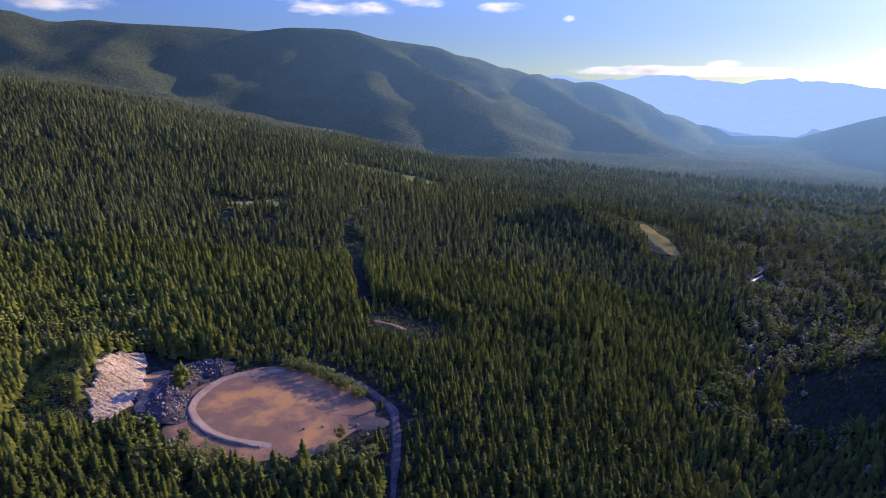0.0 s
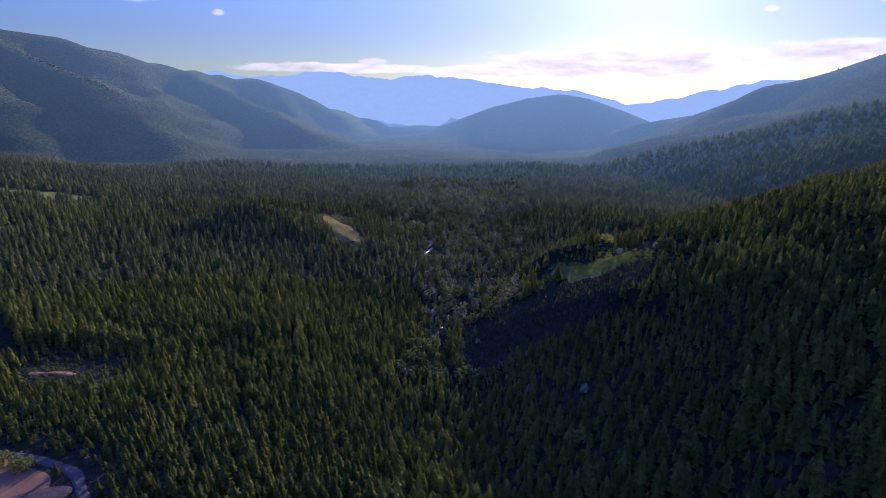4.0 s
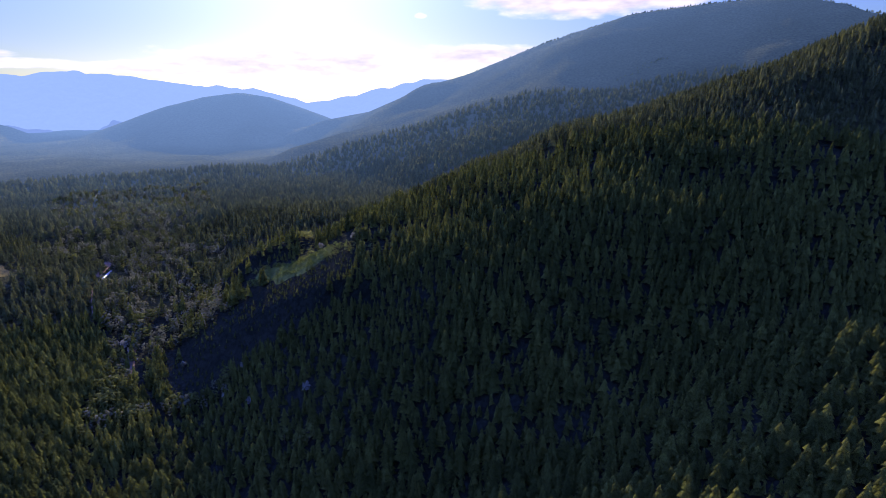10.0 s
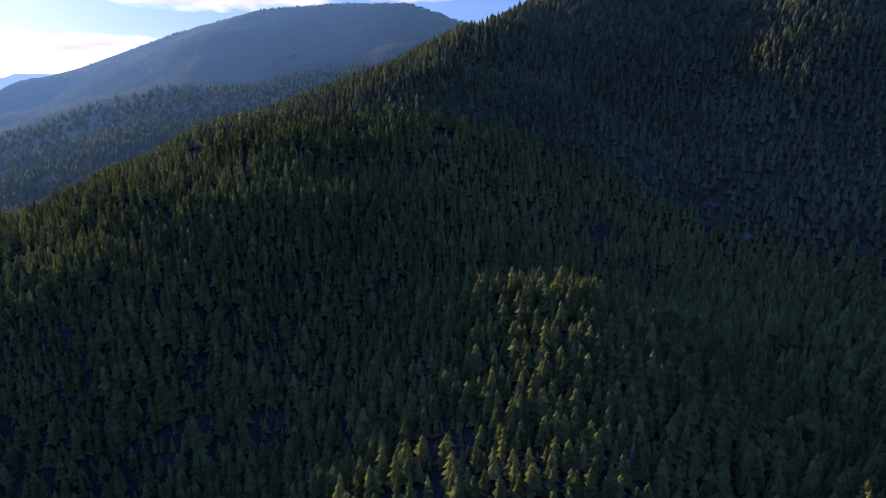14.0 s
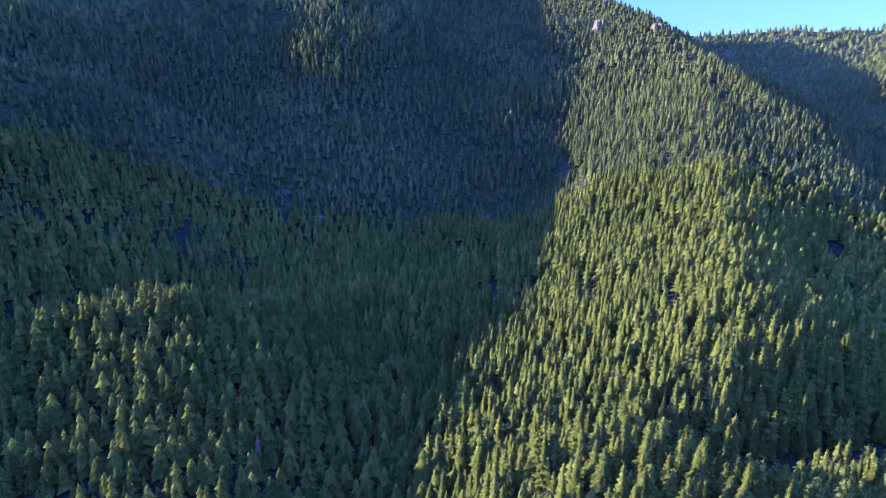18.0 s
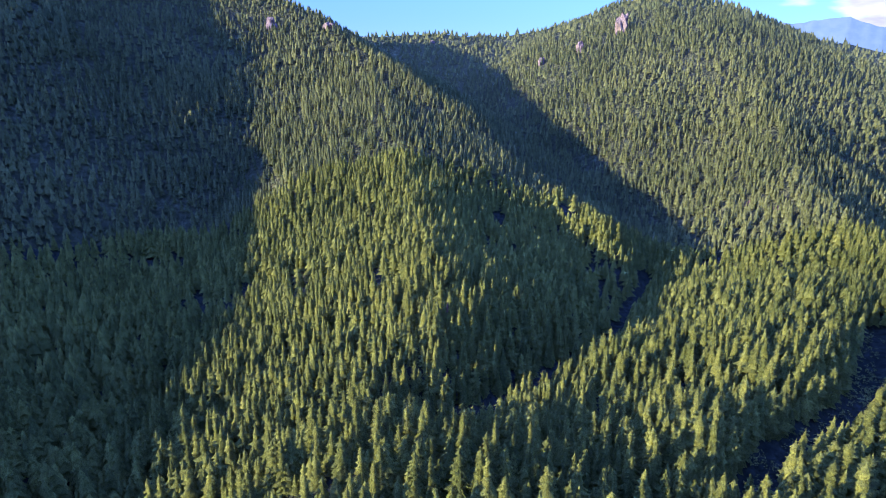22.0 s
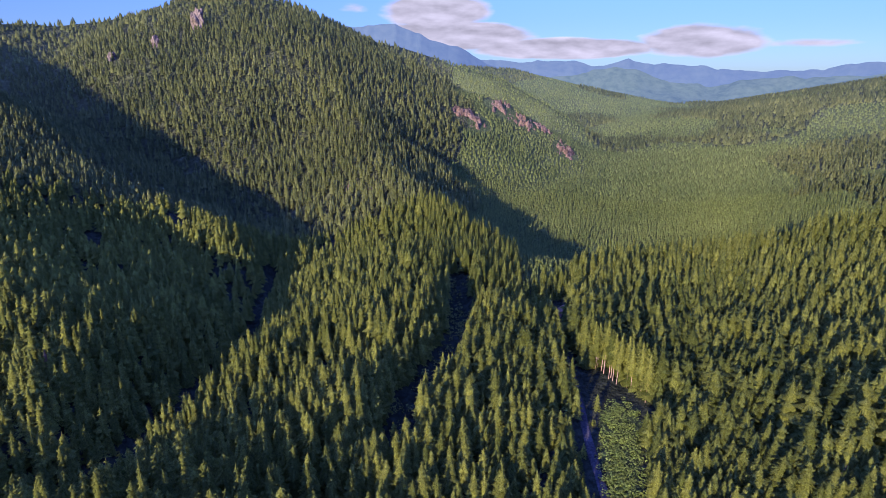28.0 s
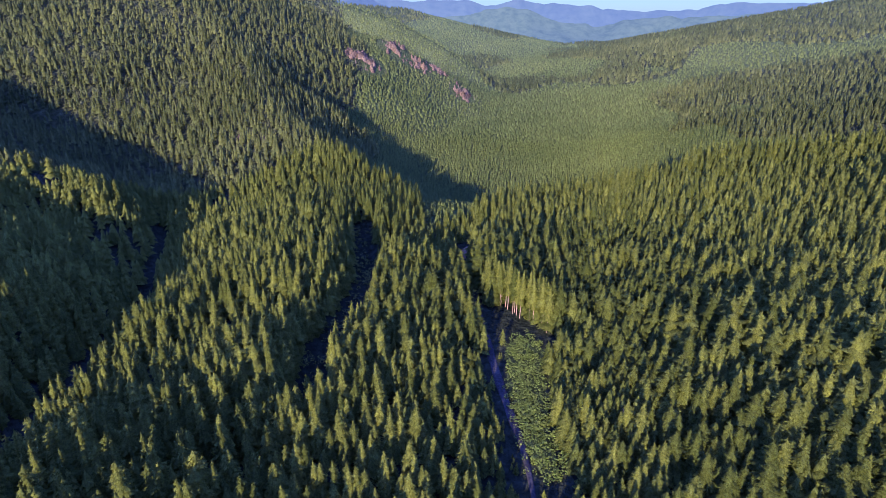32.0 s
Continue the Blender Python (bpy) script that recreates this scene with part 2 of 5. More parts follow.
def hazed(mat, name):
    """The material of the backdrop mountains, more than a kilometre off: blue haze painted in as emission that grows
    with distance.
    """
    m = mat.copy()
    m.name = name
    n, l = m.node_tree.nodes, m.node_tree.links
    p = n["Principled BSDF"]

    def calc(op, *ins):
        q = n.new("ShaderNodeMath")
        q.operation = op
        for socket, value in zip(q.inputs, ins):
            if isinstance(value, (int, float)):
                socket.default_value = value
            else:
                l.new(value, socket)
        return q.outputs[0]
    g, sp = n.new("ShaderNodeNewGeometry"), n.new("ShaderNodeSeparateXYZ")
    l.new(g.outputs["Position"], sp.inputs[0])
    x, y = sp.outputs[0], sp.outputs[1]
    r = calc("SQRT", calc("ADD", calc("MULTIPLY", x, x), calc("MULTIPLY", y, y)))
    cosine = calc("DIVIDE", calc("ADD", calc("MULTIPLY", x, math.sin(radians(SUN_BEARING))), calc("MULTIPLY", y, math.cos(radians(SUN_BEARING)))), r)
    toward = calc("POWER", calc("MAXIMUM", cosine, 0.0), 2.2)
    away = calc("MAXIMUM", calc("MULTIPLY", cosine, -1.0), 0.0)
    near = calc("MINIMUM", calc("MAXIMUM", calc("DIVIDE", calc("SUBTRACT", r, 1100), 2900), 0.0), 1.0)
    # painted haze: stronger with distance and towards the sun
    amount = calc("MULTIPLY", calc("POWER", near, 1.1), calc("ADD", calc("ADD", 0.024, calc("MULTIPLY", toward, HAZE_GLOW[0])), calc("MULTIPLY", away, HAZE_GLOW[1])))
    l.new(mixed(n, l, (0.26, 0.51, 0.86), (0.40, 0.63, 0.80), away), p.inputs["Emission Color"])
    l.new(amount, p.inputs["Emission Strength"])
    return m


# haze emission towards the sun, and away from it
HAZE_GLOW = (0.25, 0.025)
MAT["canopy_far"] = hazed(MAT["canopy"], "distant forested slopes")
MAT["regrowth_far"] = hazed(MAT["regrowth"], "distant regrowth")
MAT["young_far"] = hazed(MAT["young"], "distant young firs")
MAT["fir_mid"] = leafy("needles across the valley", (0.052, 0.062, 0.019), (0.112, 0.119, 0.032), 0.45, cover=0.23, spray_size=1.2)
MAT["far_fir"] = hazed(MAT["fir_mid"], "distant firs")
m, n, l, p = material("river water")
p.inputs["Base Color"].default_value, p.inputs["Roughness"].default_value = (0.03, 0.045, 0.05, 1), 0.3
bumped(n, l, p, grain(n, l, 0.4), 0.05, 0.5)
MAT["water"] = m
# far ranges: the blue air haze over them is painted as emission
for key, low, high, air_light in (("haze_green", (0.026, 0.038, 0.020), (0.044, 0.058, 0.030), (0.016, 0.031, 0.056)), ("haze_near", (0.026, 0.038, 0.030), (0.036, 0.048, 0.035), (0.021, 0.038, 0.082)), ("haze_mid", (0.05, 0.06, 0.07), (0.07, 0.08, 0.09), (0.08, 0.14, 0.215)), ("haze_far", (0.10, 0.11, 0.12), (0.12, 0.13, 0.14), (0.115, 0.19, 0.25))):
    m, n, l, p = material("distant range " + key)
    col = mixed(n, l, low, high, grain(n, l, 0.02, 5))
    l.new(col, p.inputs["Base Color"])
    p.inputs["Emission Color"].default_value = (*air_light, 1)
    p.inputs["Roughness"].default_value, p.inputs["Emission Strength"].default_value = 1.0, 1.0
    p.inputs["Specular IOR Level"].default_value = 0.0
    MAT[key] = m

# ---- plan: the eye hangs at z 200; bearings are degrees clockwise from +y ----
EYE_Z = 200.0


def polar(b, d):
    return d * math.sin(radians(b)), d * math.cos(radians(b))


def crest(rows):
    """Rows of bearing, distance and elevation angle seen from the eye, as points of a crest line."""
    return np.array([(*polar(b, d), EYE_Z + d * math.tan(radians(e))) for b, d, e in rows])


# crest rows, fall per metre near the crest, tree height taken off the crest, breadth of a rounded crest, width of a gentle shoulder, steepening below it
VALLEY_RIDGES = [
    # long mountain behind the bench, and its ribs
    (((318, 3300, 5.4), (329, 3300, 5.7), (332.5, 3250, 5.2), (337.7, 3200, 5.5), (347.5, 3200, 5.4), (350.4, 3200, 5.8), (355.9, 3200, 5.8), (359, 3200, 5.0), (3.7, 3200, 4.5), (5.9, 3200, 3.7)), 0.50, 12),
    (((5.9, 3200, 3.7), (11.7, 3300, 2.2), (16.5, 3450, 1.4), (19, 3500, 1.2), (21.6, 3500, 0.3), (25.1, 3600, -1.3), (29.2, 3700, -2.5), (33, 3800, -4)), 0.50, 12),
    (((358, 3100, 4.6), (5, 2700, 1.2), (10, 2300, -3.0)), 0.5, 12, 70),
    (((13, 3250, 1.6), (19, 2900, -1.4), (23, 2600, -3.6)), 0.5, 12, 70),
    # bench above the gravel pit
    (((314, 1800, 1.5), (328.3, 1700, 0.6), (332.8, 1700, -1.5), (341.2, 1750, -2.9), (345.3, 1700, -4.2), (356.7, 1600, -6.4), (3.3, 1450, -8.5), (7.3, 1300, -10.7)), 0.19, 18),
    # low wooded hill beside the river
    (((6.8, 1150, -11.2), (12, 1080, -10.2), (18.8, 1000, -9.4), (23.7, 950, -11.2), (27, 880, -13.3)), 0.27, 19),
    # dome in the middle of the valley
    (((35.2, 3600, -4), (39, 3550, -2.0), (41.2, 3500, -1.2), (44, 3500, -0.5), (47.1, 3500, -0.1), (49.5, 3500, -0.5), (52, 3500, -1.4), (54.6, 3450, -2.4)), 0.36, 9),
    # big mountain towards the sun
    (((52, 3000, -3.4), (54.6, 3000, -2.5), (63.7, 3000, -1.0), (68.4, 2900, 1.2), (75.9, 2800, 4.6), (83, 2700, 6.7), (89.3, 2700, 7.3), (96, 2600, 7.4), (102.6, 2500, 5.4), (110, 2500, 4)), 0.38, 14),
    (((86.3, 2150, 2.8), (80.7, 2000, 0.3), (74.1, 1900, -3.8), (66.8, 1800, -7.1)), 0.42, 18),
]
SIDE_RIDGES = [
    # near spur: a broad nose with a sunlit shoulder, then the steep upper crest
    (((57, 700, -13.2), (64, 680, -12.6), (70, 650, -11.6), (73.7, 645, -10.1), (80, 665, -6.8)), 0.26, 17, 30, 125, 0.6),
    (((80, 665, -6.8), (86.5, 735, -3.1), (92, 850, -0.1), (97, 950, 2.5)), 0.23, 17, 30, 230),
    (((97, 950, 2.5), (103.5, 1150, 5.9)), 0.36, 17, 40, 200),
    (((103.5, 1150, 5.9), (107, 1290, 7.2), (109, 1340, 8.2), (111.3, 1380, 9.4), (113, 1420, 7.0), (114.4, 1400, 9.2), (120, 1500, 11.3), (126, 1560, 11.8), (132, 1700, 12.8)), 0.68, 17, 20),
    # wooded hump in front of the spur, its tree tops in the sun
    (((92, 400, -19.5), (97, 395, -18.3), (104, 385, -16.6), (111, 375, -15.8), (117, 350, -19.5), (124, 300, -27)), 0.45, 27),
    # the sunlit face and its long crest
    (((132, 1700, 12.8), (144, 1700, 10.4), (150, 1600, 8.8), (157.4, 1400, 6.2), (162.3, 1200, 3.0), (168.3, 1000, -0.8), (173.6, 880, -5.8), (178.4, 770, -8.8), (186, 630, -13.0), (188.4, 560, -16.2)), 0.54, 20),
    (((162.3, 1200, 2.4), (164.5, 800, -4.0), (166.5, 560, -11.0), (168, 380, -18.0), (168.5, 300, -23.0)), 0.33, 20, 1, 150),
    # head of the side valley
    (((150, 2100, 5.5), (163.4, 1950, 4.1), (169.5, 1950, 4.4), (174.7, 2000, 4.2), (178.9, 2000, 4.8), (182.5, 1950, 5.7), (186, 1900, 7.0), (190, 1850, 7.6), (194.3, 1850, 6.2), (197.5, 1850, 4.4)), 0.48, 18),
    (((197.5, 1950, 4.4), (202.5, 2100, 3.2), (207, 2100, 1.9), (212.3, 2000, 0.4), (216.6, 1900, -1.8), (221.1, 1800, -6.7)), 0.62, 18),
    (((191, 1850, 6.8), (195.4, 1450, 2.1), (199.3, 1050, -3.5), (201.4, 850, -7.7), (209.8, 620, -13.0)), 0.56, 20),
    # wooded plateau and ranges to the far side
    (((229, 2250, -4.4), (230.7, 2300, -3.7), (232.9, 2450, -2.2), (237.3, 2600, -1.2), (242.1, 2700, -0.2), (246.9, 2750, 0.8), (252.2, 2800, 1.9), (275, 2800, 2.4)), 0.19, 20),
    (((245, 1300, -6.5), (256, 1100, -5.0), (275, 1000, -3.0)), 0.22, 20),
    (((209, 3400, 1.0), (213.5, 3300, 0.7), (218, 3200, -0.3), (222.6, 3050, -2.0), (226, 2900, -3.3)), 0.22, 12),
    # brow of the near hill, with the plantation below it
    (((216, 435, -19.2), (220.2, 455, -17.5), (228.7, 505, -15.0), (234, 540, -13.2), (241.2, 600, -10.5), (247.7, 650, -9.1), (254, 700, -7.5)), 0.58, 27),
    # behind the eye
    (((275, 2500, 3.0), (297, 2500, 4.0), (316, 2600, 4.0)), 0.2, 14),
]
RIDGES = VALLEY_RIDGES + SIDE_RIDGES
# rows of bearing, distance, height of the low ground
# bench and gravel pit
BENCH_GROUND = [(340, 410, -10), (358, 410, -10), (349, 290, -10), (349, 430, -10), (333, 470, -2), (340, 150, 5), (0, 40, 30), (5, 750, -30), (355, 800, -15), (330, 800, 45), (345, 1000, 20), (16, 520, -28), (310, 500, 60), (25, 3000, -60)]
# river flat
RIVER_GROUND = [(33, 900, -60), (33, 600, -62), (36, 480, -60), (34, 1600, -60), (50, 900, -44), (47, 640, -66), (56, 640, -62), (50, 370, -88), (46, 470, -86), (56, 420, -88), (45, 2600, -60), (62, 600, -50), (60, 1500, -50), (70, 400, -66), (85, 330, -14), (97, 430, 40), (65, 2300, -50), (35, 4500, -40)]
# hollow under the spur and side valley
SLOPE_GROUND = [(104, 370, 40), (110, 310, 28), (116, 260, 26), (112, 480, 5), (118, 600, 0), (128, 900, 45), (128, 300, -28), (134, 240, -20), (140, 330, -22), (148, 270, 12), (160, 190, 64), (166, 200, 62), (174, 300, 30), (179, 320, 22), (186.7, 440, 6), (189.4, 640, -20), (187.5, 900, -18), (183, 1300, 8), (177, 1800, 60), (203, 240, 46), (208, 320, 46), (209, 480, 36), (214.8, 1090, -30)]
# near hill and the far side
HILL_GROUND = [(225, 150, 44), (221, 280, 48), (235, 330, 42), (218, 440, 28), (225, 470, 40), (232, 510, 44), (239, 560, 52), (247, 620, 58), (255, 250, 52), (262, 600, 90), (219, 800, -24), (227, 640, -40), (228, 760, -50), (238, 760, -55), (240, 860, -55), (250, 850, -40), (228, 1050, -35), (236, 960, -50), (223, 1700, -10), (236, 1500, -30), (246, 1700, 10), (240, 2000, 20), (226, 2600, -30), (222, 4000, 0), (290, 500, 90), (290, 1500, 120)]
LOW = np.array(BENCH_GROUND + RIVER_GROUND + SLOPE_GROUND + HILL_GROUND, float)
LOW_XY = np.stack([LOW[:, 1] * np.sin(np.radians(LOW[:, 0])), LOW[:, 1] * np.cos(np.radians(LOW[:, 0]))], 1)


def wave(x, y, s, seed):
    """Smooth value noise on a grid of s metres, -1 to 1."""
    gx, gy = x / s, y / s
    ix, iy = np.floor(gx).astype(np.int64), np.floor(gy).astype(np.int64)
    fx, fy = gx - ix, gy - iy
    fx, fy = fx * fx * (3 - 2 * fx), fy * fy * (3 - 2 * fy)

    def rnd(a, b):
        h = (a * 374761393 + b * 668265263 + seed * 974711) & 0x7FFFFFFF
        h = ((h ^ (h >> 13)) * 1274126177) & 0x7FFFFFFF
        return ((h ^ (h >> 16)) & 0xFFFF) / 32767.5 - 1
    return (rnd(ix, iy) * (1 - fx) + rnd(ix + 1, iy) * fx) * (1 - fy) + (rnd(ix, iy + 1) * (1 - fx) + rnd(ix + 1, iy + 1) * fx) * fy


CRESTS = [(crest(row[0]), row[1], row[2], row[3] if len(row) > 3 else 1.0, row[4] if len(row) > 4 else 1e9, row[5] if len(row) > 5 else 0.34) for row in RIDGES]


def to_line(x, y, pts):
    """Distance to a polyline and the height of its nearest point."""
    best, zed = np.full(x.shape, 1e18), np.zeros(x.shape)
    for a, b in zip(pts[:-1], pts[1:]):
        ab = b[:2] - a[:2]
        u = np.clip(((x - a[0]) * ab[0] + (y - a[1]) * ab[1]) / (ab @ ab), 0, 1)
        d = (x - a[0] - u * ab[0]) ** 2 + (y - a[1] - u * ab[1]) ** 2
        nearer = d < best
        best, zed = np.where(nearer, d, best), np.where(nearer, a[2] + u * (b[2] - a[2]), zed)
    return np.sqrt(best), zed


def flanks(x, y, pts, fall, broad, shoulder=1e9, steep=0.34):
    """Distance to a crest line and the height of the highest slope that falls from any part of it."""
    best, top = np.full(x.shape, 1e18), np.full(x.shape, -1e9)
    for a, b in zip(pts[:-1], pts[1:]):
        ab = b[:2] - a[:2]
        u = np.clip(((x - a[0]) * ab[0] + (y - a[1]) * ab[1]) / (ab @ ab), 0, 1)
        d = np.hypot(x - a[0] - u * ab[0], y - a[1] - u * ab[1])
        best, top = np.minimum(best, d), np.maximum(top, a[2] + u * (b[2] - a[2]) - fall * (np.sqrt(d * d + broad * broad) - broad) - steep * np.maximum(d - shoulder, 0))
    return best, top


def height(x, y):
    x, y = np.asarray(x, float), np.asarray(y, float)
    top, low = np.zeros(x.shape), np.zeros(x.shape)
    for (px, py), z in zip(LOW_XY, LOW[:, 2]):
        d2 = (x - px) ** 2 + (y - py) ** 2
        w = 1 / (d2 + 900) ** 1.5
        low += w * z
        top += w
    out = low / top
    r = np.hypot(x, y)
    rough = wave(x, y, 420, 1) * 26 + wave(x, y, 170, 2) * 11 + wave(x, y, 60, 3) * 3.5
    out = out + wave(x, y, 190, 7) * 9 * np.clip((r - 480) / 200, 0, 1) * np.clip(1 - (x * 0.5 - y * 0.2 + 60) / 300, 0, 1) * (y > 0)
    out = out + (wave(x, y, 150, 5) * 4 + wave(x, y, 50, 6) * 1.2) * np.clip(r / 700, 0.25, 1.5)
    creases = (22 - 60 * np.abs(wave(x, y, 330, 8)) - 22 * np.abs(wave(x, y, 140, 9))) * np.clip((r - 1500) / 700, 0, 1)
    for pts, fall, trees, broad, shoulder, steep in CRESTS:
        d, cone = flanks(x, y, pts, fall, broad, shoulder, steep)
        flank = cone - trees + rough * np.clip(r / 1500, 1, 2.2) * np.clip(d / 500, 0, 1) * np.clip(fall / 0.38, 0.2, 1.2) + creases * np.clip((d - 40) / 250, 0, 1) * np.clip(fall / 0.38 - 0.5, 0, 1)
        k = 14.0
        out = np.maximum(out, flank) + k * np.exp(-np.abs(out - flank) / k) * 0.35 * np.clip(d / 60, 0, 1)
    return flat_places(x, y, out)


PIT = (-86.0, 358.0, 66.0, 60.0)   # centre and half axes of the gravel floor
PIT_Z = -10.0


def pit_dist(x, y, grow=0.0):
    """1 on the rim of the gravel floor's ellipse."""
    c, s = math.cos(radians(-17)), math.sin(radians(-17))
    u, v = (x - PIT[0]) * c + (y - PIT[1]) * s, -(x - PIT[0]) * s + (y - PIT[1]) * c
    return np.hypot(u / (PIT[2] + grow), v / (PIT[3] + grow))


# bearing from, bearing to, distance of the edge, distance where it has risen to the slope, step, recession per degree
TERRACES = ((43, 54, 665, 900, 13, 0), (43, 56.5, 870, 1250, 15, 11), (39.5, 60, 560, 740, 22, -5))


TRACK = ((201, 222), (203.2, 260), (206, 292), (208.2, 325), (209, 380), (208.7, 480))
GULLY = ((169, 238), (172, 265), (179.3, 320), (184, 390), (187.2, 450), (189.4, 560), (190, 640))
# line, depth and half width of the cuts that the creek and the track make in the slope
CUTS = ((GULLY, 20, 46), (TRACK, 9, 24))


def flat_places(x, y, z):
    w = np.clip((2.3 - pit_dist(x, y)) / 0.7, 0, 1)
    z = z * (1 - w) + PIT_Z * w
    # the bank behind the pit that was cut into the slope
    bank = np.clip(1 - np.hypot((x + 218) / 44, (y - 386) / 64), 0, 1)
    z = z + 22 * bank * bank * (3 - 2 * bank)
    for rows, deep, wide in CUTS:
        d = to_line(x, y, np.array([(*polar(b, q), 0) for b, q in rows]))[0]
        cut = np.clip(1 - d / wide, 0, 1)
        z = z - deep * cut * cut * (3 - 2 * cut)
    # two wooded terraces that drop towards the river flat
    r, b = np.hypot(x, y), np.degrees(np.arctan2(x, y)) % 360
    for b0, b1, edge, back, step, recede in TERRACES:
        inside = np.clip(np.minimum(b - b0, b1 - b) / 2.5, 0, 1)
        e = (edge + recede * (b - b0)) * (1 + 0.03 * wave(x, y, 90, 95))
        z = z + step * inside * np.clip((r - e) / 14, 0, 1) * np.clip((back - r) / 150, 0, 1)
    return z


# ---- mesh helpers ----
def mesh_of(name, verts, faces, mat, tint=None):
    """A mesh from arrays: faces all triangles or all quads."""
    me = bpy.data.meshes.new(name)
    verts, faces = np.asarray(verts, np.float32), np.asarray(faces, np.int32)
    k = faces.shape[1]
    me.vertices.add(len(verts))
    me.vertices.foreach_set("co", verts.ravel())
    me.loops.add(faces.size)
    me.loops.foreach_set("vertex_index", faces.ravel())
    me.polygons.add(len(faces))
    me.polygons.foreach_set("loop_start", np.arange(0, faces.size, k, dtype=np.int32))
    me.update(calc_edges=True)
    if tint is not None:
        me.attributes.new("tint", "FLOAT", "POINT").data.foreach_set("value", np.asarray(tint, np.float32))
    me.materials.append(mat)
    return me


def part(name, bm, mat, parent, label=""):
    """A bmesh as one mesh object under a thing."""
    me = bpy.data.meshes.new(name)
    bm.to_mesh(me)
    bm.free()
    me.materials.append(mat)
    ob = new(name, me)
    ob.parent = parent
    return tagged(ob, label) if label else ob


def plantation(b, r, x=0.0, y=0.0):
    """Where young, lighter trees stand: the plantation beyond the plateau, the toe of the spur and the far side valley."""
    behind_brow = (b < 216) | (r > 484 + 7.1 * (b - 220.2))
    b, r = b + 3.0 * wave(x, y, 160, 91), r * (1 + 0.10 * wave(x, y, 130, 92))
    near = (b > 209.5) & ((b < 238) | ((b < 247) & (r < 1020))) & (r > np.where(b < 216, 610, 430)) & behind_brow & (r < 1750) & (wave(x, y, 330, 93) > -0.7)
    far = (b > 208) & (b < 230) & (r >= 1500) & (r < 3400) & (wave(x, y, 260, 94) > -0.25)
    plateau = (b > 236) & (b < 262) & (r > 1250) & (r < 2700) & (wave(x, y, 300, 96) > 0.35)
    return near | far | plateau


# ---- ground: one sheet out to the ranges ----
rings = np.concatenate([[0.05], np.linspace(0, 120, 9)[1:], np.geomspace(125, 4950, 190)])
spokes = np.radians(np.arange(0, 360, 0.72))
RR, BB = np.meshgrid(rings, spokes, indexing="ij")
GX, GY = RR * np.sin(BB) + 4 * np.exp(-(RR / 40) ** 2), RR * np.cos(BB)
GZ = height(GX, GY)
nr, ns = RR.shape
idx = np.arange(nr * ns).reshape(nr, ns)
quads = np.stack([idx[:-1], np.roll(idx[:-1], -1, 1), np.roll(idx[1:], -1, 1), idx[1:]], -1).reshape(-1, 4)[:, ::-1]
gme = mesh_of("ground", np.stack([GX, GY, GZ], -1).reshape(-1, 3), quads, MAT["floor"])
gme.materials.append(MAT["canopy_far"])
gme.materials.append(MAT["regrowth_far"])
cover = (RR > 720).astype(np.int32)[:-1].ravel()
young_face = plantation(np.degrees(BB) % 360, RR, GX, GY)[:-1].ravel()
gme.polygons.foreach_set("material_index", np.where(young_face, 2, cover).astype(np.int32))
gme.polygons.foreach_set("use_smooth", np.ones(len(quads), bool))
ground = tagged(new("ground", gme), "forested mountain ground with dark undergrowth between the trees", "ground", kind="structure")

# ---- far ranges at the edge of sight ----
def far_range(name, rows, mat, label, depth=150.0):
    pts = crest(rows)
    d = np.concatenate([[0], np.cumsum(np.hypot(*np.diff(pts[:, :2], axis=0).T))])
    s = np.arange(0, d[-1], 12.0)
    x, y, z = (np.interp(s, d, pts[:, i]) for i in range(3))
    z = z + wave(s, s * 0, 260, 11) * 18 + wave(s, s * 0, 90, 14) * 9 + wave(s, s * 0, 35, 12) * 4
    rows_v = []
    r = np.hypot(x, y)
    for k in range(8):
        f = k / 7
        pull = 1 - f * depth * 4 / r
        rows_v.append(np.stack([x * pull, y * pull, z * (1 - f) + (-90) * f + wave(s, s * 0 + k * 130, 130, 13) * 24 * math.sin(math.pi * min(f * 1.4, 1))], -1))
    n_s = len(s)
    ii = np.arange(8 * n_s).reshape(8, n_s)
    q = np.stack([ii[:-1, :-1], ii[:-1, 1:], ii[1:, 1:], ii[1:, :-1]], -1).reshape(-1, 4)
    me = mesh_of(name, np.concatenate(rows_v), q, mat)
    me.polygons.foreach_set("use_smooth", np.ones(len(q), bool))
    return tagged(new(name, me), label, "mountain range", kind="structure")


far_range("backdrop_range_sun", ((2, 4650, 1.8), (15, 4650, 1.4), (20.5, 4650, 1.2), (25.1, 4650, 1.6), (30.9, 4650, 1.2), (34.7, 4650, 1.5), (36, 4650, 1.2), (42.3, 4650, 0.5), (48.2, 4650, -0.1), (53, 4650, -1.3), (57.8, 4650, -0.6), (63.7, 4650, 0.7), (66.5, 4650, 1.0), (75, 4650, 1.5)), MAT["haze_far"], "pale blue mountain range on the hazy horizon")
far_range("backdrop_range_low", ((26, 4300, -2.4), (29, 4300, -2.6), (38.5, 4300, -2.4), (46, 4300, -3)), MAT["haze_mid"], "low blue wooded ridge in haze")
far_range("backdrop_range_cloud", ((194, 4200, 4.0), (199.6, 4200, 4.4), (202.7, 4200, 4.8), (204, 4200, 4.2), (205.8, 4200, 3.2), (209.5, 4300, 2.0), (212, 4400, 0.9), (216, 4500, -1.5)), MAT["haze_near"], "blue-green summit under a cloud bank")
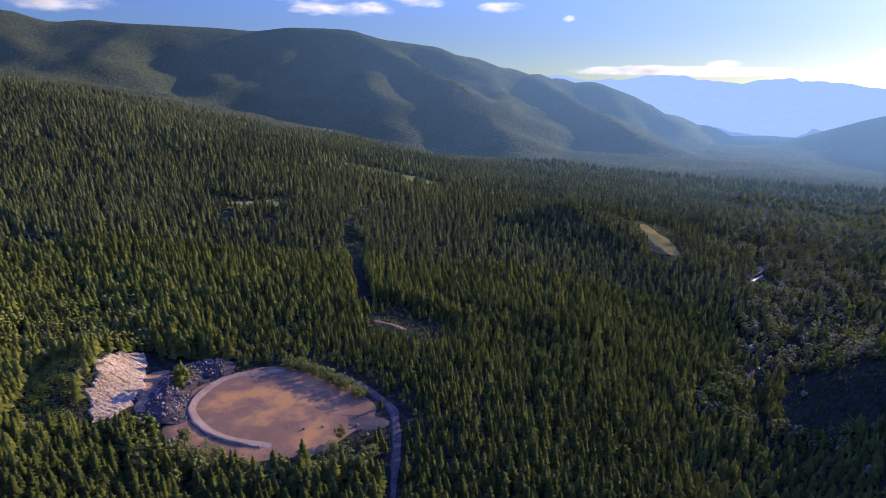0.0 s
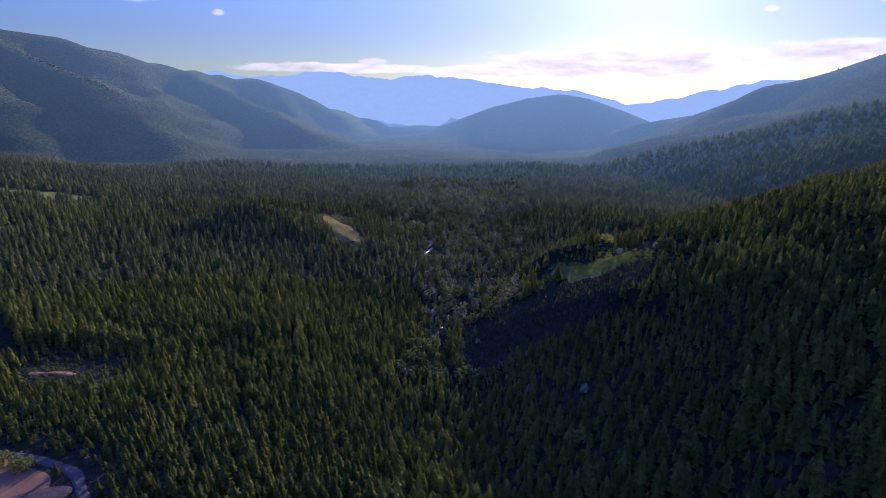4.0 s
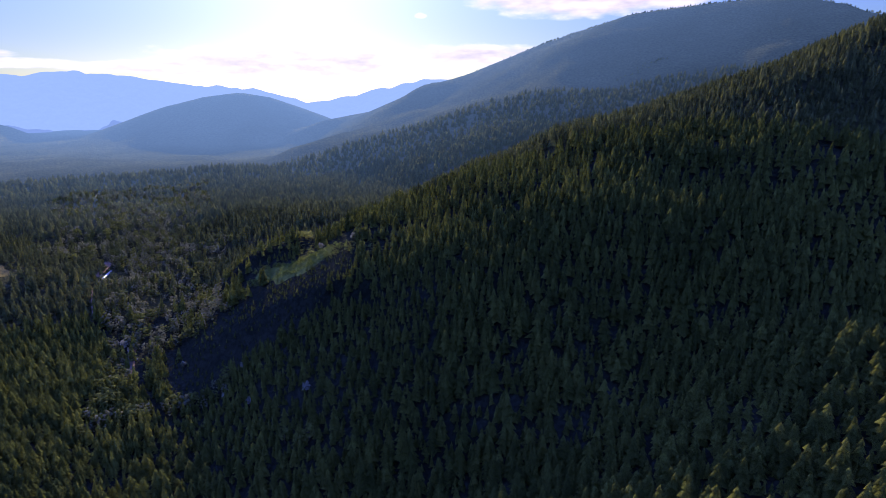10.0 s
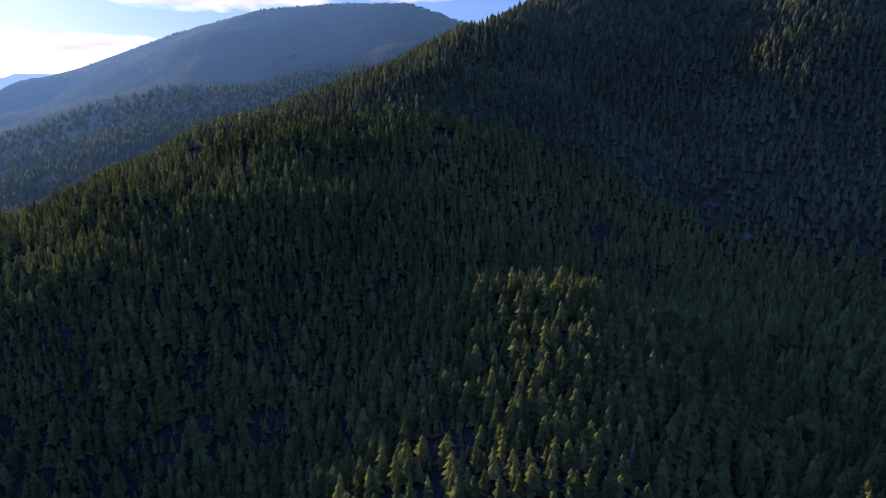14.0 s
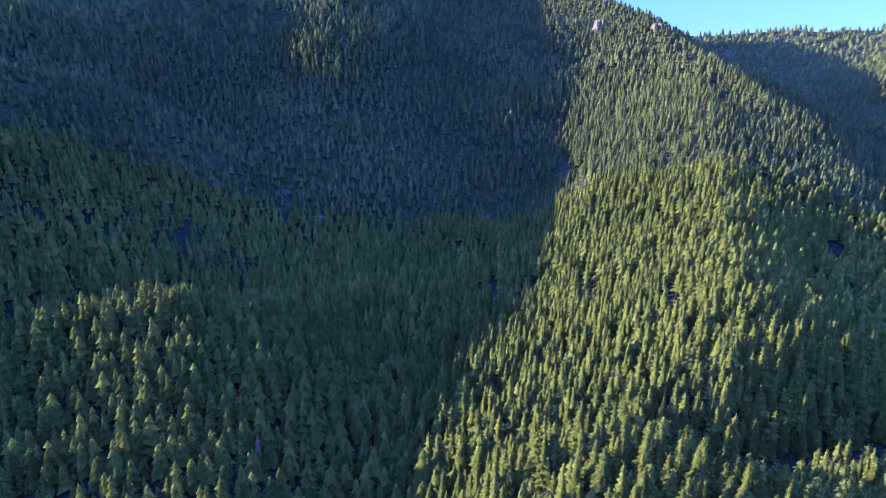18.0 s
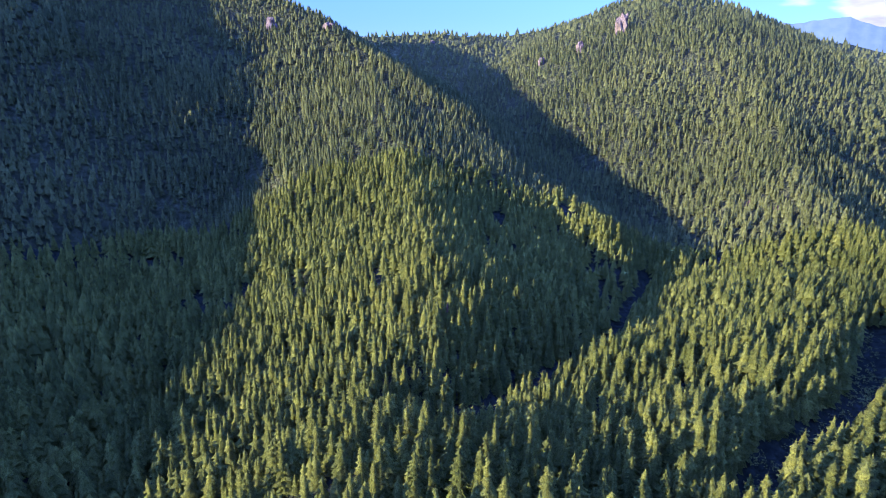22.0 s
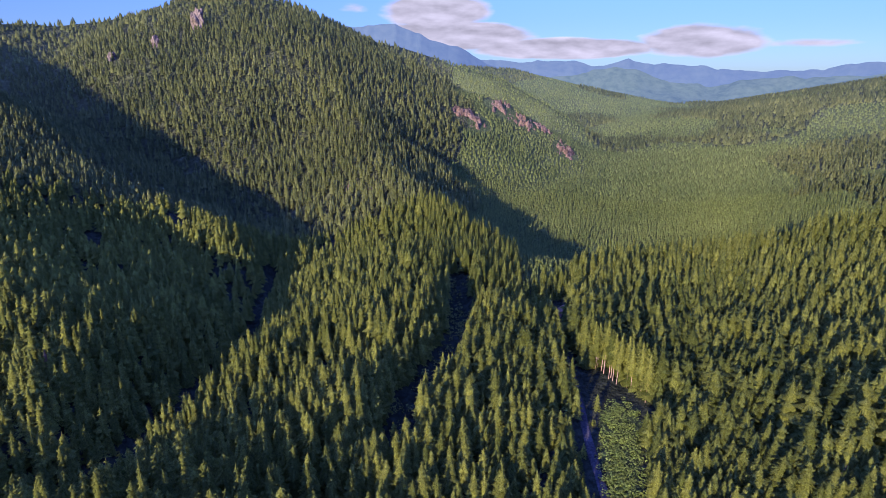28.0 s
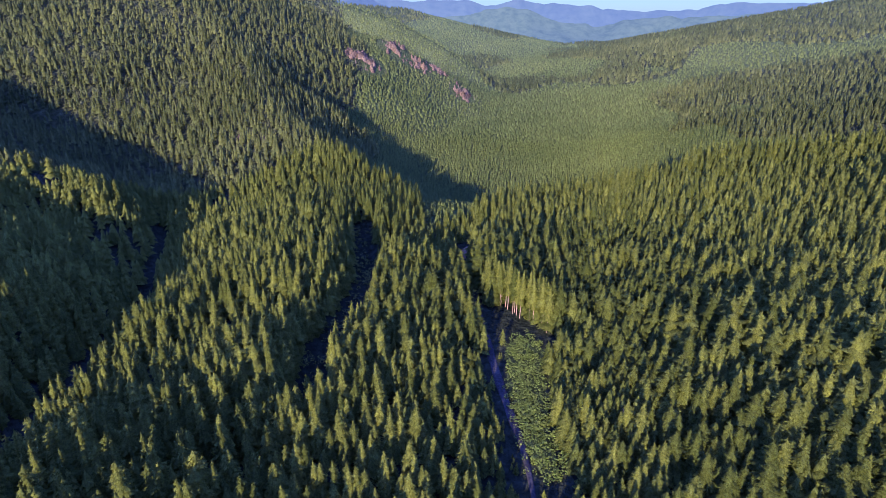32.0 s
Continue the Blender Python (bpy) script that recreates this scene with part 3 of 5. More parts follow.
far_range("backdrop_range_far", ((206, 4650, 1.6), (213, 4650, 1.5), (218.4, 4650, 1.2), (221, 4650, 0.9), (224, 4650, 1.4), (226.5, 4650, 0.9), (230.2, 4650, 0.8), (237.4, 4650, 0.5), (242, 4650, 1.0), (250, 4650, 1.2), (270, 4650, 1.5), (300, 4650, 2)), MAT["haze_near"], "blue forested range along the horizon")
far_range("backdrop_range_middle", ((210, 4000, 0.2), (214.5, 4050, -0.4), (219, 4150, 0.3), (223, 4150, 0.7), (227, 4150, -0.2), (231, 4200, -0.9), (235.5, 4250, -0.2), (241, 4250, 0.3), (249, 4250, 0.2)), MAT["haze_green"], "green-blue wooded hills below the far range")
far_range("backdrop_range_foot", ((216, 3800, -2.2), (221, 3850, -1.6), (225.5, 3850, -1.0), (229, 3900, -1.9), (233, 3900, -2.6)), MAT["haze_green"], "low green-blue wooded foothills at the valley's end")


# ---- where nothing grows ----
def line_of(rows):
    return np.array([(*polar(b, d), 0) for b, d in rows])


def near_line(x, y, rows, wide):
    """True within wide metres of a line of (bearing, distance) rows."""
    return to_line(x, y, line_of(rows))[0] < wide


def on_slope(b, e):
    """The place where a sight line of that bearing and elevation meets the ground."""
    d = np.arange(120, 4600, 4.0)
    x, y = d * math.sin(radians(b)), d * math.cos(radians(b))
    under = np.nonzero(height(x, y) > EYE_Z + d * math.tan(radians(e)))[0]
    i = under[0] if len(under) else 200
    return float(x[i]), float(y[i])


ROAD_PIT = ((359.0, 240), (359.4, 269), (359.9, 316), (359.6, 354), (356.7, 384), (353.6, 412))
RIVER = ((37.5, 470), (35.9, 540), (35.8, 613), (34.2, 660), (32.6, 720), (33.0, 790), (33.3, 848), (34.9, 936), (34.1, 994), (34.1, 1232), (34.4, 1566), (36, 2100))
CREEK = ((35.8, 613), (37.6, 660), (39.0, 720), (40.3, 806), (40.0, 900))
ROAD_NEAR = ((230, 145), (228.5, 165), (226.9, 188), (224.6, 214), (222.8, 245), (221.3, 280), (220.4, 310), (219.6, 350), (219.3, 390), (219.6, 415))
CLEARING = ((230.4, 172), (229.2, 187), (227.4, 212), (226.7, 240), (226.3, 264))
MEADOW = ((47.2, 634), (48.6, 614), (50.7, 592), (53.1, 576), (54.8, 568))
STRIP = ((52.0, 800), (52.2, 680), (52.2, 590), (58.2, 530), (62, 573))
KNOLL = ((24.2, 1000), (25.6, 940), (26.8, 880))


SCARS = [(*on_slope(b, e), b, w, h) for b, e, w, h in ((209.8, -3.9, 90, 110), (212.6, -2.8, 80, 150), (214.8, -4.4, 70, 80), (216.6, -4.8, 60, 90), (219.0, -6.9, 60, 110), (200.0, -11.0, 14, 12), (197.8, -10.7, 20, 10))]


RAVINE = ((356.6, 575), (356.2, 660), (355.5, 748), (355.2, 832), (356.5, 920), (359.9, 1012))


def bare(x, y):
    b = pit_dist(x, y) < 1.12
    b |= near_line(x, y, ((335.9, 395), (336, 430), (338, 452), (342, 442), (339.6, 405)), 15)
    b |= near_line(x, y, ((330.6, 392), (331.6, 425), (333.8, 462)), 8) | near_line(x, y, ((333, 400), (334.6, 430), (335.4, 470)), 12)
    b |= near_line(x, y, ((353, 300), (355.9, 300)), 15)
    b |= near_line(x, y, ((353, 347), (359.4, 335)), 15) | near_line(x, y, ROAD_PIT, 5.5) | near_line(x, y, RIVER, 3.5) | near_line(x, y, CREEK, 4) | near_line(x, y, ROAD_NEAR, 3.2) | near_line(x, y, TRACK, 9) | near_line(x, y, RAVINE, 8) | near_line(x, y, GULLY, 6)
    b |= near_line(x, y, ((47, 636), (51.5, 590)), 18)
    for sx, sy, sb, wide, tall_ in SCARS:
        b |= np.hypot(((x - sx) * math.cos(radians(sb)) - (y - sy) * math.sin(radians(sb))) / wide, ((x - sx) * math.sin(radians(sb)) + (y - sy) * math.cos(radians(sb))) / tall_) < 0.55
    b |= near_line(x, y, CLEARING, 9) | near_line(x, y, ((222.6, 284), (229, 256)), 13) | near_line(x, y, MEADOW, 20) | near_line(x, y, STRIP, 9) | near_line(x, y, KNOLL, 20)
    b |= near_line(x, y, ((358.2, 518), (0.8, 503)), 17) | near_line(x, y, ((344, 900), (349, 905)), 14) | near_line(x, y, ((355, 1270), (4, 1220)), 26)
    b |= near_line(x, y, ((219.0, 390), (219.8, 428)), 7)
    b |= near_line(x, y, ((150.5, 240), (155, 236), (158.2, 205)), 5)
    b |= near_line(x, y, ((326.5, 398), (328.6, 442)), 15)
    b |= np.hypot(x, y) < 12
    return b


# ---- draped ribbons: roads, water, meadows ----
def ribbon(name, rows, wide, mat, label, category, lift=0.5, level=None, ragged=0.15, crown=0.0):
    """A strip of ground cover laid along a line of (bearing, distance) rows, with uneven edges."""
    p = line_of(rows)[:, :2]
    d = np.concatenate([[0], np.cumsum(np.hypot(*np.diff(p, axis=0).T))])
    s = np.arange(0, d[-1], 3.0)
    # rounded corners
    cx, cy = np.interp(s, d, p[:, 0]), np.interp(s, d, p[:, 1])
    for _ in range(6):
        cx[1:-1], cy[1:-1] = (cx[:-2] + cx[1:-1] * 2 + cx[2:]) / 4, (cy[:-2] + cy[1:-1] * 2 + cy[2:]) / 4
    tx, ty = np.gradient(cx), np.gradient(cy)
    le = np.hypot(tx, ty) + 1e-9
    across = np.linspace(-1, 1, 7)
    w = wide * np.sqrt(np.clip(np.minimum(s, s[-1] - s) / (wide * 1.3) + 0.02, 0, 1)) * (1 + ragged * wave(s, s * 0, 14, 41) + ragged * wave(s, s * 0, 40, 42))
    X = cx[:, None] - ty[:, None] / le[:, None] * across[None] * w[:, None]
    Y = cy[:, None] + tx[:, None] / le[:, None] * across[None] * w[:, None]
    Z = height(X, Y) + lift + crown * (1 - across[None] ** 2) if level is None else np.full(X.shape, level)
    Z[:, [0, -1]] -= 0.8
    ii = np.arange(X.size).reshape(X.shape)
    q = np.stack([ii[:-1, :-1], ii[1:, :-1], ii[1:, 1:], ii[:-1, 1:]], -1).reshape(-1, 4)[:, ::-1]
    me = mesh_of(name, np.stack([X, Y, Z], -1).reshape(-1, 3), q, mat)
    me.polygons.foreach_set("use_smooth", np.ones(len(q), bool))
    return tagged(new(name, me), label, category, kind="structure")


ribbon("road", ROAD_PIT, 2.5, MAT["road"], "grey gravel road winding past the pit into the forest", "road", ragged=0.35)
# road colour already holds the shade of the firs
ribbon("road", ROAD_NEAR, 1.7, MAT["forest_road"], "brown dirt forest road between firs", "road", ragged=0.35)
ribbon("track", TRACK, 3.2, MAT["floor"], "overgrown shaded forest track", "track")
ribbon("water", ((33.5, 865), (34.9, 936)), 1.5, MAT["water"], "glinting pool of the river between wooded banks", "river", 0.9)
ribbon("water", ((35.8, 608), (35.2, 642)), 1.1, MAT["water"], "narrow river bend between wooded banks", "river", 0.9)
ribbon("gravel_bar", ((32.9, 740), (33.0, 790), (33.2, 845)), 1.6, MAT["berm"], "pale gravel bank along the river", "gravel bar", 0.7)
ribbon("gravel_bar", ((33.6, 900), (34.3, 950), (34.9, 990)), 6, MAT["berm"], "pale gravel bar beside the river", "gravel bar", 0.7)
ribbon("gravel_bar", ((35.0, 580), (35.5, 640)), 4, MAT["berm"], "pale gravel bar beside the river", "gravel bar", 0.6)
ribbon("meadow", MEADOW, 19, MAT["meadow"], "bright green regrowing clear-cut in the valley", "meadow", 0.8, ragged=0.4)
ribbon("meadow", KNOLL, 17, MAT["grass"], "dry golden grass clearing on the hill", "meadow", 0.8, ragged=0.3)
ribbon("meadow", ((355, 1270), (4, 1220)), 22, MAT["meadow"], "light green clearing on the forest bench", "meadow", 0.8, ragged=0.4)
ribbon("meadow", ((344, 900), (349, 905)), 10, MAT["meadow"], "small green clearing in the forest", "meadow", 0.8, ragged=0.4)
ribbon("meadow", CLEARING, 8, MAT["regrowth"], "brushy green clearing beside the forest road", "clearing", 0.5, ragged=0.3)
ribbon("meadow", ((353, 300), (355.9, 300)), 12, MAT["grass"], "dry grass patch beside the gravel pit", "meadow", 0.5, ragged=0.3)
ribbon("clearing", ((357.6, 520), (359.5, 514), (1.2, 500)), 15, MAT["dirt"], "bare reddish soil clearing among firs", "clearing", 0.6, ragged=0.9)
ribbon("clearing", ((219.0, 392), (219.4, 408), (219.8, 425)), 5, MAT["dirt"], "bare orange earth where the forest road widens", "clearing", 0.6, ragged=0.4)
ribbon("clearing", ((150.5, 240), (155, 236), (158.2, 205)), 3.5, MAT["scar"], "stony bare ground between the firs", "clearing", 0.5, ragged=0.5)


# ---- gravel pit ----
def pit_floor():
    k, rings_n = 96, 14
    v, q = [], []
    for j in range(rings_n + 1):
        f = j / rings_n
        for i in range(k):
            a = 2 * math.pi * i / k
            edge = 1.05 + 0.05 * math.sin(3 * a + 1) + 0.04 * math.sin(7 * a)
            c, s = math.cos(radians(-17)), math.sin(radians(-17))
            u, w = PIT[2] * edge * f * math.cos(a), PIT[3] * edge * f * math.sin(a)
            x, y = PIT[0] + u * c - w * s, PIT[1] + u * s + w * c
            v.append((x, y, PIT_Z + 0.5 + 0.15 * math.sin(x * 0.11) * math.cos(y * 0.13) - (1.2 if j == rings_n else 0)))
    for j in range(rings_n):
        for i in range(k):
            q.append((j * k + i, (j + 1) * k + i, (j + 1) * k + (i + 1) % k, j * k + (i + 1) % k))
    me = mesh_of("pit_floor", v, q, MAT["gravel"])
    me.polygons.foreach_set("use_smooth", np.ones(len(q), bool))
    return tagged(new("pit_floor", me), "brown and ochre gravel floor of an oval pit", "gravel pit", kind="structure")


pit_floor()
ribbon("pit_floor", ((352.4, 349), (354.6, 343), (356.8, 339), (359.2, 336)), 15, MAT["road"], "brown gravel apron between the pit and the road", "gravel pit", 0.55, ragged=0.3)


def berm():
    """A low rounded dam of pale stone round the far side of the floor."""
    pts = np.array([(-86, 416), (-101, 415), (-118, 412), (-131, 404), (-138, 392), (-142, 376), (-141, 360), (-132, 344), (-120, 331), (-107, 323), (-92, 317), (-76, 313)], float)
    d = np.concatenate([[0], np.cumsum(np.hypot(*np.diff(pts, axis=0).T))])
    s = np.arange(0, d[-1], 1.5)
    cx, cy = np.interp(s, d, pts[:, 0]), np.interp(s, d, pts[:, 1])
    for _ in range(8):
        cx[1:-1], cy[1:-1] = (cx[:-2] + cx[1:-1] * 2 + cx[2:]) / 4, (cy[:-2] + cy[1:-1] * 2 + cy[2:]) / 4
    tx, ty = np.gradient(cx), np.gradient(cy)
    le = np.hypot(tx, ty)
    prof = ((-1.4, -0.3), (-0.8, 0.35), (-0.2, 0.8), (0.5, 0.75), (1.8, 0.5), (3.4, 0.22), (5.2, -0.2))
    fade = np.clip(np.minimum(s, s[-1] - s) / 20, 0.1, 1)
    X = np.stack([cx - ty / le * o for o, _ in prof], 1)
    Y = np.stack([cy + tx / le * o for o, _ in prof], 1)
    Z = np.stack([PIT_Z + 0.6 + h * fade * (1 + 0.35 * wave(s, s * 0 + o, 6, 51)) for o, h in prof], 1)
    ii = np.arange(X.size).reshape(X.shape)
    q = np.stack([ii[:-1, :-1], ii[1:, :-1], ii[1:, 1:], ii[:-1, 1:]], -1).reshape(-1, 4)[:, ::-1]
    me = mesh_of("berm", np.stack([X, Y, Z], -1).reshape(-1, 3), q, MAT["berm"])
    dam = tagged(new("gravel_berm"), "low curved berm of pale crushed stone in the pit", "berm")
    ob = new("slope", me)
    ob.parent = dam
    rs = random.Random(12)
    for i in range(4, len(s) - 4):
        for _ in range(1 + i % 2):
            o, sz = rs.uniform(-2.0, -0.4), rs.uniform(0.5, 1.1)
            st = new("stone", DARK_STONES[i % 3])
            st.parent = dam
            st.matrix_basis = pose(cx[i] - ty[i] / le[i] * o, cy[i] + tx[i] / le[i] * o, PIT_Z + 0.75, *(rs.uniform(0, 360) for _ in range(3))) @ Matrix.Diagonal((sz * 1.3, sz, sz * 0.8, 1))
    return dam


def stone_mesh(seed, rough=0.28):
    """A broken boulder about 1 m across."""
    bm = bmesh.new()
    bmesh.ops.create_icosphere(bm, subdivisions=1, radius=0.5)
    rs = random.Random(seed)
    for v in bm.verts:
        v.co *= 1 + rs.uniform(-rough, rough)
        v.co.z *= 0.75
    me = bpy.data.meshes.new("rock")
    bm.to_mesh(me)
    bm.free()
    return me


STONES = [stone_mesh(i) for i in range(6)]
for me in STONES:
    me.materials.append(MAT["rock"])


DARK_STONES = [stone_mesh(20 + i) for i in range(3)]
for me in DARK_STONES:
    me.materials.append(MAT["rubble"])
berm()


def rock_pile():
    """Heap of quarried blocks: a core of rubble and single rocks over it."""
    pile = tagged(new("rock_pile"), "heap of brown-grey quarried boulders beside the gravel pit", "rock pile")
    line = np.array([(-150, 352, 0), (-159, 372, 0), (-162, 395, 0), (-158, 416, 0), (-148, 424, 0), (-136, 420, 0)], float)
    rp = np.random.default_rng(3)
    bm = bmesh.new()
    gx, gy = np.meshgrid(np.linspace(-185, -125, 34), np.linspace(342, 452, 56))

    def top(x, y):
        d, _ = to_line(np.asarray(x, float), np.asarray(y, float), line)
        return PIT_Z + 0.2 + 5.0 * np.clip(1 - d / 14, -0.15, 1) ** 1 + 0.8 * wave(np.asarray(x, float), np.asarray(y, float), 4, 61)
    zz = top(gx, gy)
    vs = [[bm.verts.new((gx[i, j], gy[i, j], zz[i, j])) for j in range(gx.shape[1])] for i in range(gx.shape[0])]
    for i in range(gx.shape[0] - 1):
        for j in range(gx.shape[1] - 1):
            bm.faces.new((vs[i][j], vs[i][j + 1], vs[i + 1][j + 1], vs[i + 1][j]))
    part("rubble", bm, MAT["rubble"], pile, "dark rubble core of the heap")
    made = 0
    while made < 290:
        x, y = rp.uniform(-182, -130), rp.uniform(346, 446)
        if to_line(np.array([x]), np.array([y]), line)[0][0] > 13:
            continue
        ob = new("rock", STONES[made % 6])
        ob.parent = pile
        sz = rp.uniform(1.3, 3.1)
        ob.matrix_basis = pose(x, y, float(top(x, y)) + sz * 0.15, *rp.uniform(0, 360, 3)) @ Matrix.Diagonal((sz, sz * rp.uniform(0.7, 1.1), sz * rp.uniform(0.6, 1), 1))
        made += 1


rock_pile()


def sand_bank():
    """The cut face: a steep sheet of sand with gullies, leaning on the slope."""
    top_line = np.array([(-193, 342), (-203, 358), (-208, 378), (-211, 400), (-209, 418), (-203, 432)], float)
    low_line = np.array([(-187, 350), (-181, 363), (-179, 384), (-184, 404), (-191, 421), (-199, 437)], float)
    n_u, n_v = 150, 16
    u = np.linspace(0, 5, n_u)
    X, Y, Z = [], [], []
    for j in range(n_v):
        f = j / (n_v - 1)
        tx, ty = np.interp(u, range(6), top_line[:, 0]), np.interp(u, range(6), top_line[:, 1])
        lx, ly = np.interp(u, range(6), low_line[:, 0]), np.interp(u, range(6), low_line[:, 1])
        gully = (np.abs(wave(u * 9, u * 0 + f, 1.1, 71)) + 0.6 * np.abs(wave(u * 9, u * 0 + f * 2, 0.4, 72))) * 1.3 * math.sin(math.pi * f) ** 0.6
        g = f + (f - 0.4) * (0.22 * wave(u * 9, u * 0, 2.2, 74) + 0.12 * wave(u * 9, u * 0, 0.7, 75))
        X.append(lx + (tx - lx) * g - gully), Y.append(ly + (ty - ly) * g)
        Z.append(height(X[-1] + gully, Y[-1]) + 2.2 - gully * 0.6 - (4.0 if j in (0, n_v - 1) else 0) + 0.5 * wave(u * 9, u * 0 + f * 14, 1.3, 73))
    X, Y, Z = (np.array(a) for a in (X, Y, Z))
    ii = np.arange(X.size).reshape(X.shape)
    q = np.stack([ii[:-1, :-1], ii[:-1, 1:], ii[1:, 1:], ii[1:, :-1]], -1).reshape(-1, 4)
    me = mesh_of("sand_bank", np.stack([X, Y, Z], -1).reshape(-1, 3), q, MAT["sand"])
    return tagged(new("sand_bank", me), "steep sunlit cut bank of pale eroded sand", "sand bank", kind="structure")


sand_bank()
ribbon("path", ((329.1, 416), (330.2, 432), (331.6, 447)), 2.2, MAT["dirt"], "worn earth path above the sand bank", "path", 0.9)
ribbon("clearing", ((334.4, 398), (335.8, 422), (337.2, 455)), 14, MAT["dirt"], "bare brown soil between the sand bank and the rock pile", "clearing", 0.5, ragged=0.3)
for x, y, s in ((-60, 332, 1.6), (-48, 334, 1.9), (-26, 334, 2.6), (-19, 323, 2.4), (-23, 330, 1.8), (-70, 336, 1.1)):
    ob = tagged(new("boulder", STONES[int(s * 10) % 6]), "loose pale boulder lying on the pit floor", "boulder", "boulders on the pit floor")
    ob.matrix_basis = pose(x, y, PIT_Z + 0.5 + s * 0.25, s * 50, 20, s * 90) @ Matrix.Diagonal((s * 1.3, s, s * 0.8, 1))


# ---- cliffs and slide scars on the mountains ----
def outcrop(b, e, wide, tall_, seed, mat, label, name="rock_outcrop"):
    x, y = on_slope(b, e)
    bm = bmesh.new()
    bmesh.ops.create_icosphere(bm, subdivisions=4, radius=1.0)
    for v in bm.verts:
        n1 = noise.noise(v.co * 1.6 + Vector((seed, 0, 0))) * 0.5 + abs(noise.noise(Vector((v.co.x * 5, v.co.y * 5, v.co.z * 1.5 + seed)))) * 0.35
        v.co *= 0.85 + n1
        v.co = Vector((v.co.x * wide / 2, v.co.y * wide / 2.6, v.co.z * tall_ / 2))
    ob = new(name, bpy.data.meshes.new(name))
    bm.to_mesh(ob.data)
    bm.free()
    ob.data.materials.append(mat)
    ob.matrix_basis = pose(x, y, float(height(x, y)) + tall_ * 0.2, 0, 0, -b)
    return tagged(ob, label, "rock outcrop", "rock outcrops on the mountains")


for i, (b, e, w, h) in enumerate(((185.6, 3.8, 34, 62), (182.0, 2.2, 20, 34), (178.6, 1.1, 18, 26), (168.4, 3.0, 16, 14), (153.9, 4.0, 22, 34), (159.0, 4.2, 26, 16), (124.2, -10.9, 20, 9), (127.4, -13.6, 18, 12))):
    outcrop(b, e, w, h, i * 3.1, MAT["cliff"], "weathered reddish rock cliff among firs")


def slide_scar(x0, y0, b, wide, tall_, seed):
    """A ragged patch of bare earth with broken upright ledges, standing a little proud of the slope."""
    n_g = 30
    u, v = np.meshgrid(np.linspace(-1, 1, n_g), np.linspace(-1, 1, n_g))
    c, s = math.cos(radians(b)), math.sin(radians(b))
    across, along = u * wide / 2, v * tall_ / 2
    x, y = x0 + across * c + along * s, y0 - across * s + along * c
    edge = 0.46 - np.hypot(u, v) + 0.6 * wave(u * 9 + seed, v * 9, 3.0, 81) + 0.5 * wave(u * 9 + seed, v * 9, 1.1, 82)
    ledge = np.abs(wave(u * 14 + seed, v * 3, 1.0, 83)) * 3 + np.abs(wave(u * 6 + seed, v * 12, 1.5, 84)) * 3
    z = height(x, y) + np.clip(edge * 14, -6, 3.5) + ledge * np.clip(edge * 3, 0, 1) * wide / 30
    ii = np.arange(n_g * n_g).reshape(n_g, n_g)
    q = np.stack([ii[:-1, :-1], ii[:-1, 1:], ii[1:, 1:], ii[1:, :-1]], -1).reshape(-1, 4)
    keep = (edge.ravel()[q] > -0.45).any(1)
    ob = new("slide_scar", mesh_of("slide_scar", np.stack([x, y, z], -1).reshape(-1, 3), q[keep], MAT["scar"]))
    return tagged(ob, "reddish-brown slide scar of bare earth on the wooded slope", "slide scar", "slide scars on the mountain")


dead = []
for i, (x, y, b, w, h) in enumerate(SCARS):
    slide_scar(x, y, b, w, h, i * 7)
    if w > 30:
        dead += [(x + gx * w, y + gy * w) for gx, gy in np.random.default_rng(i).normal(0, 0.28, (30, 2))]


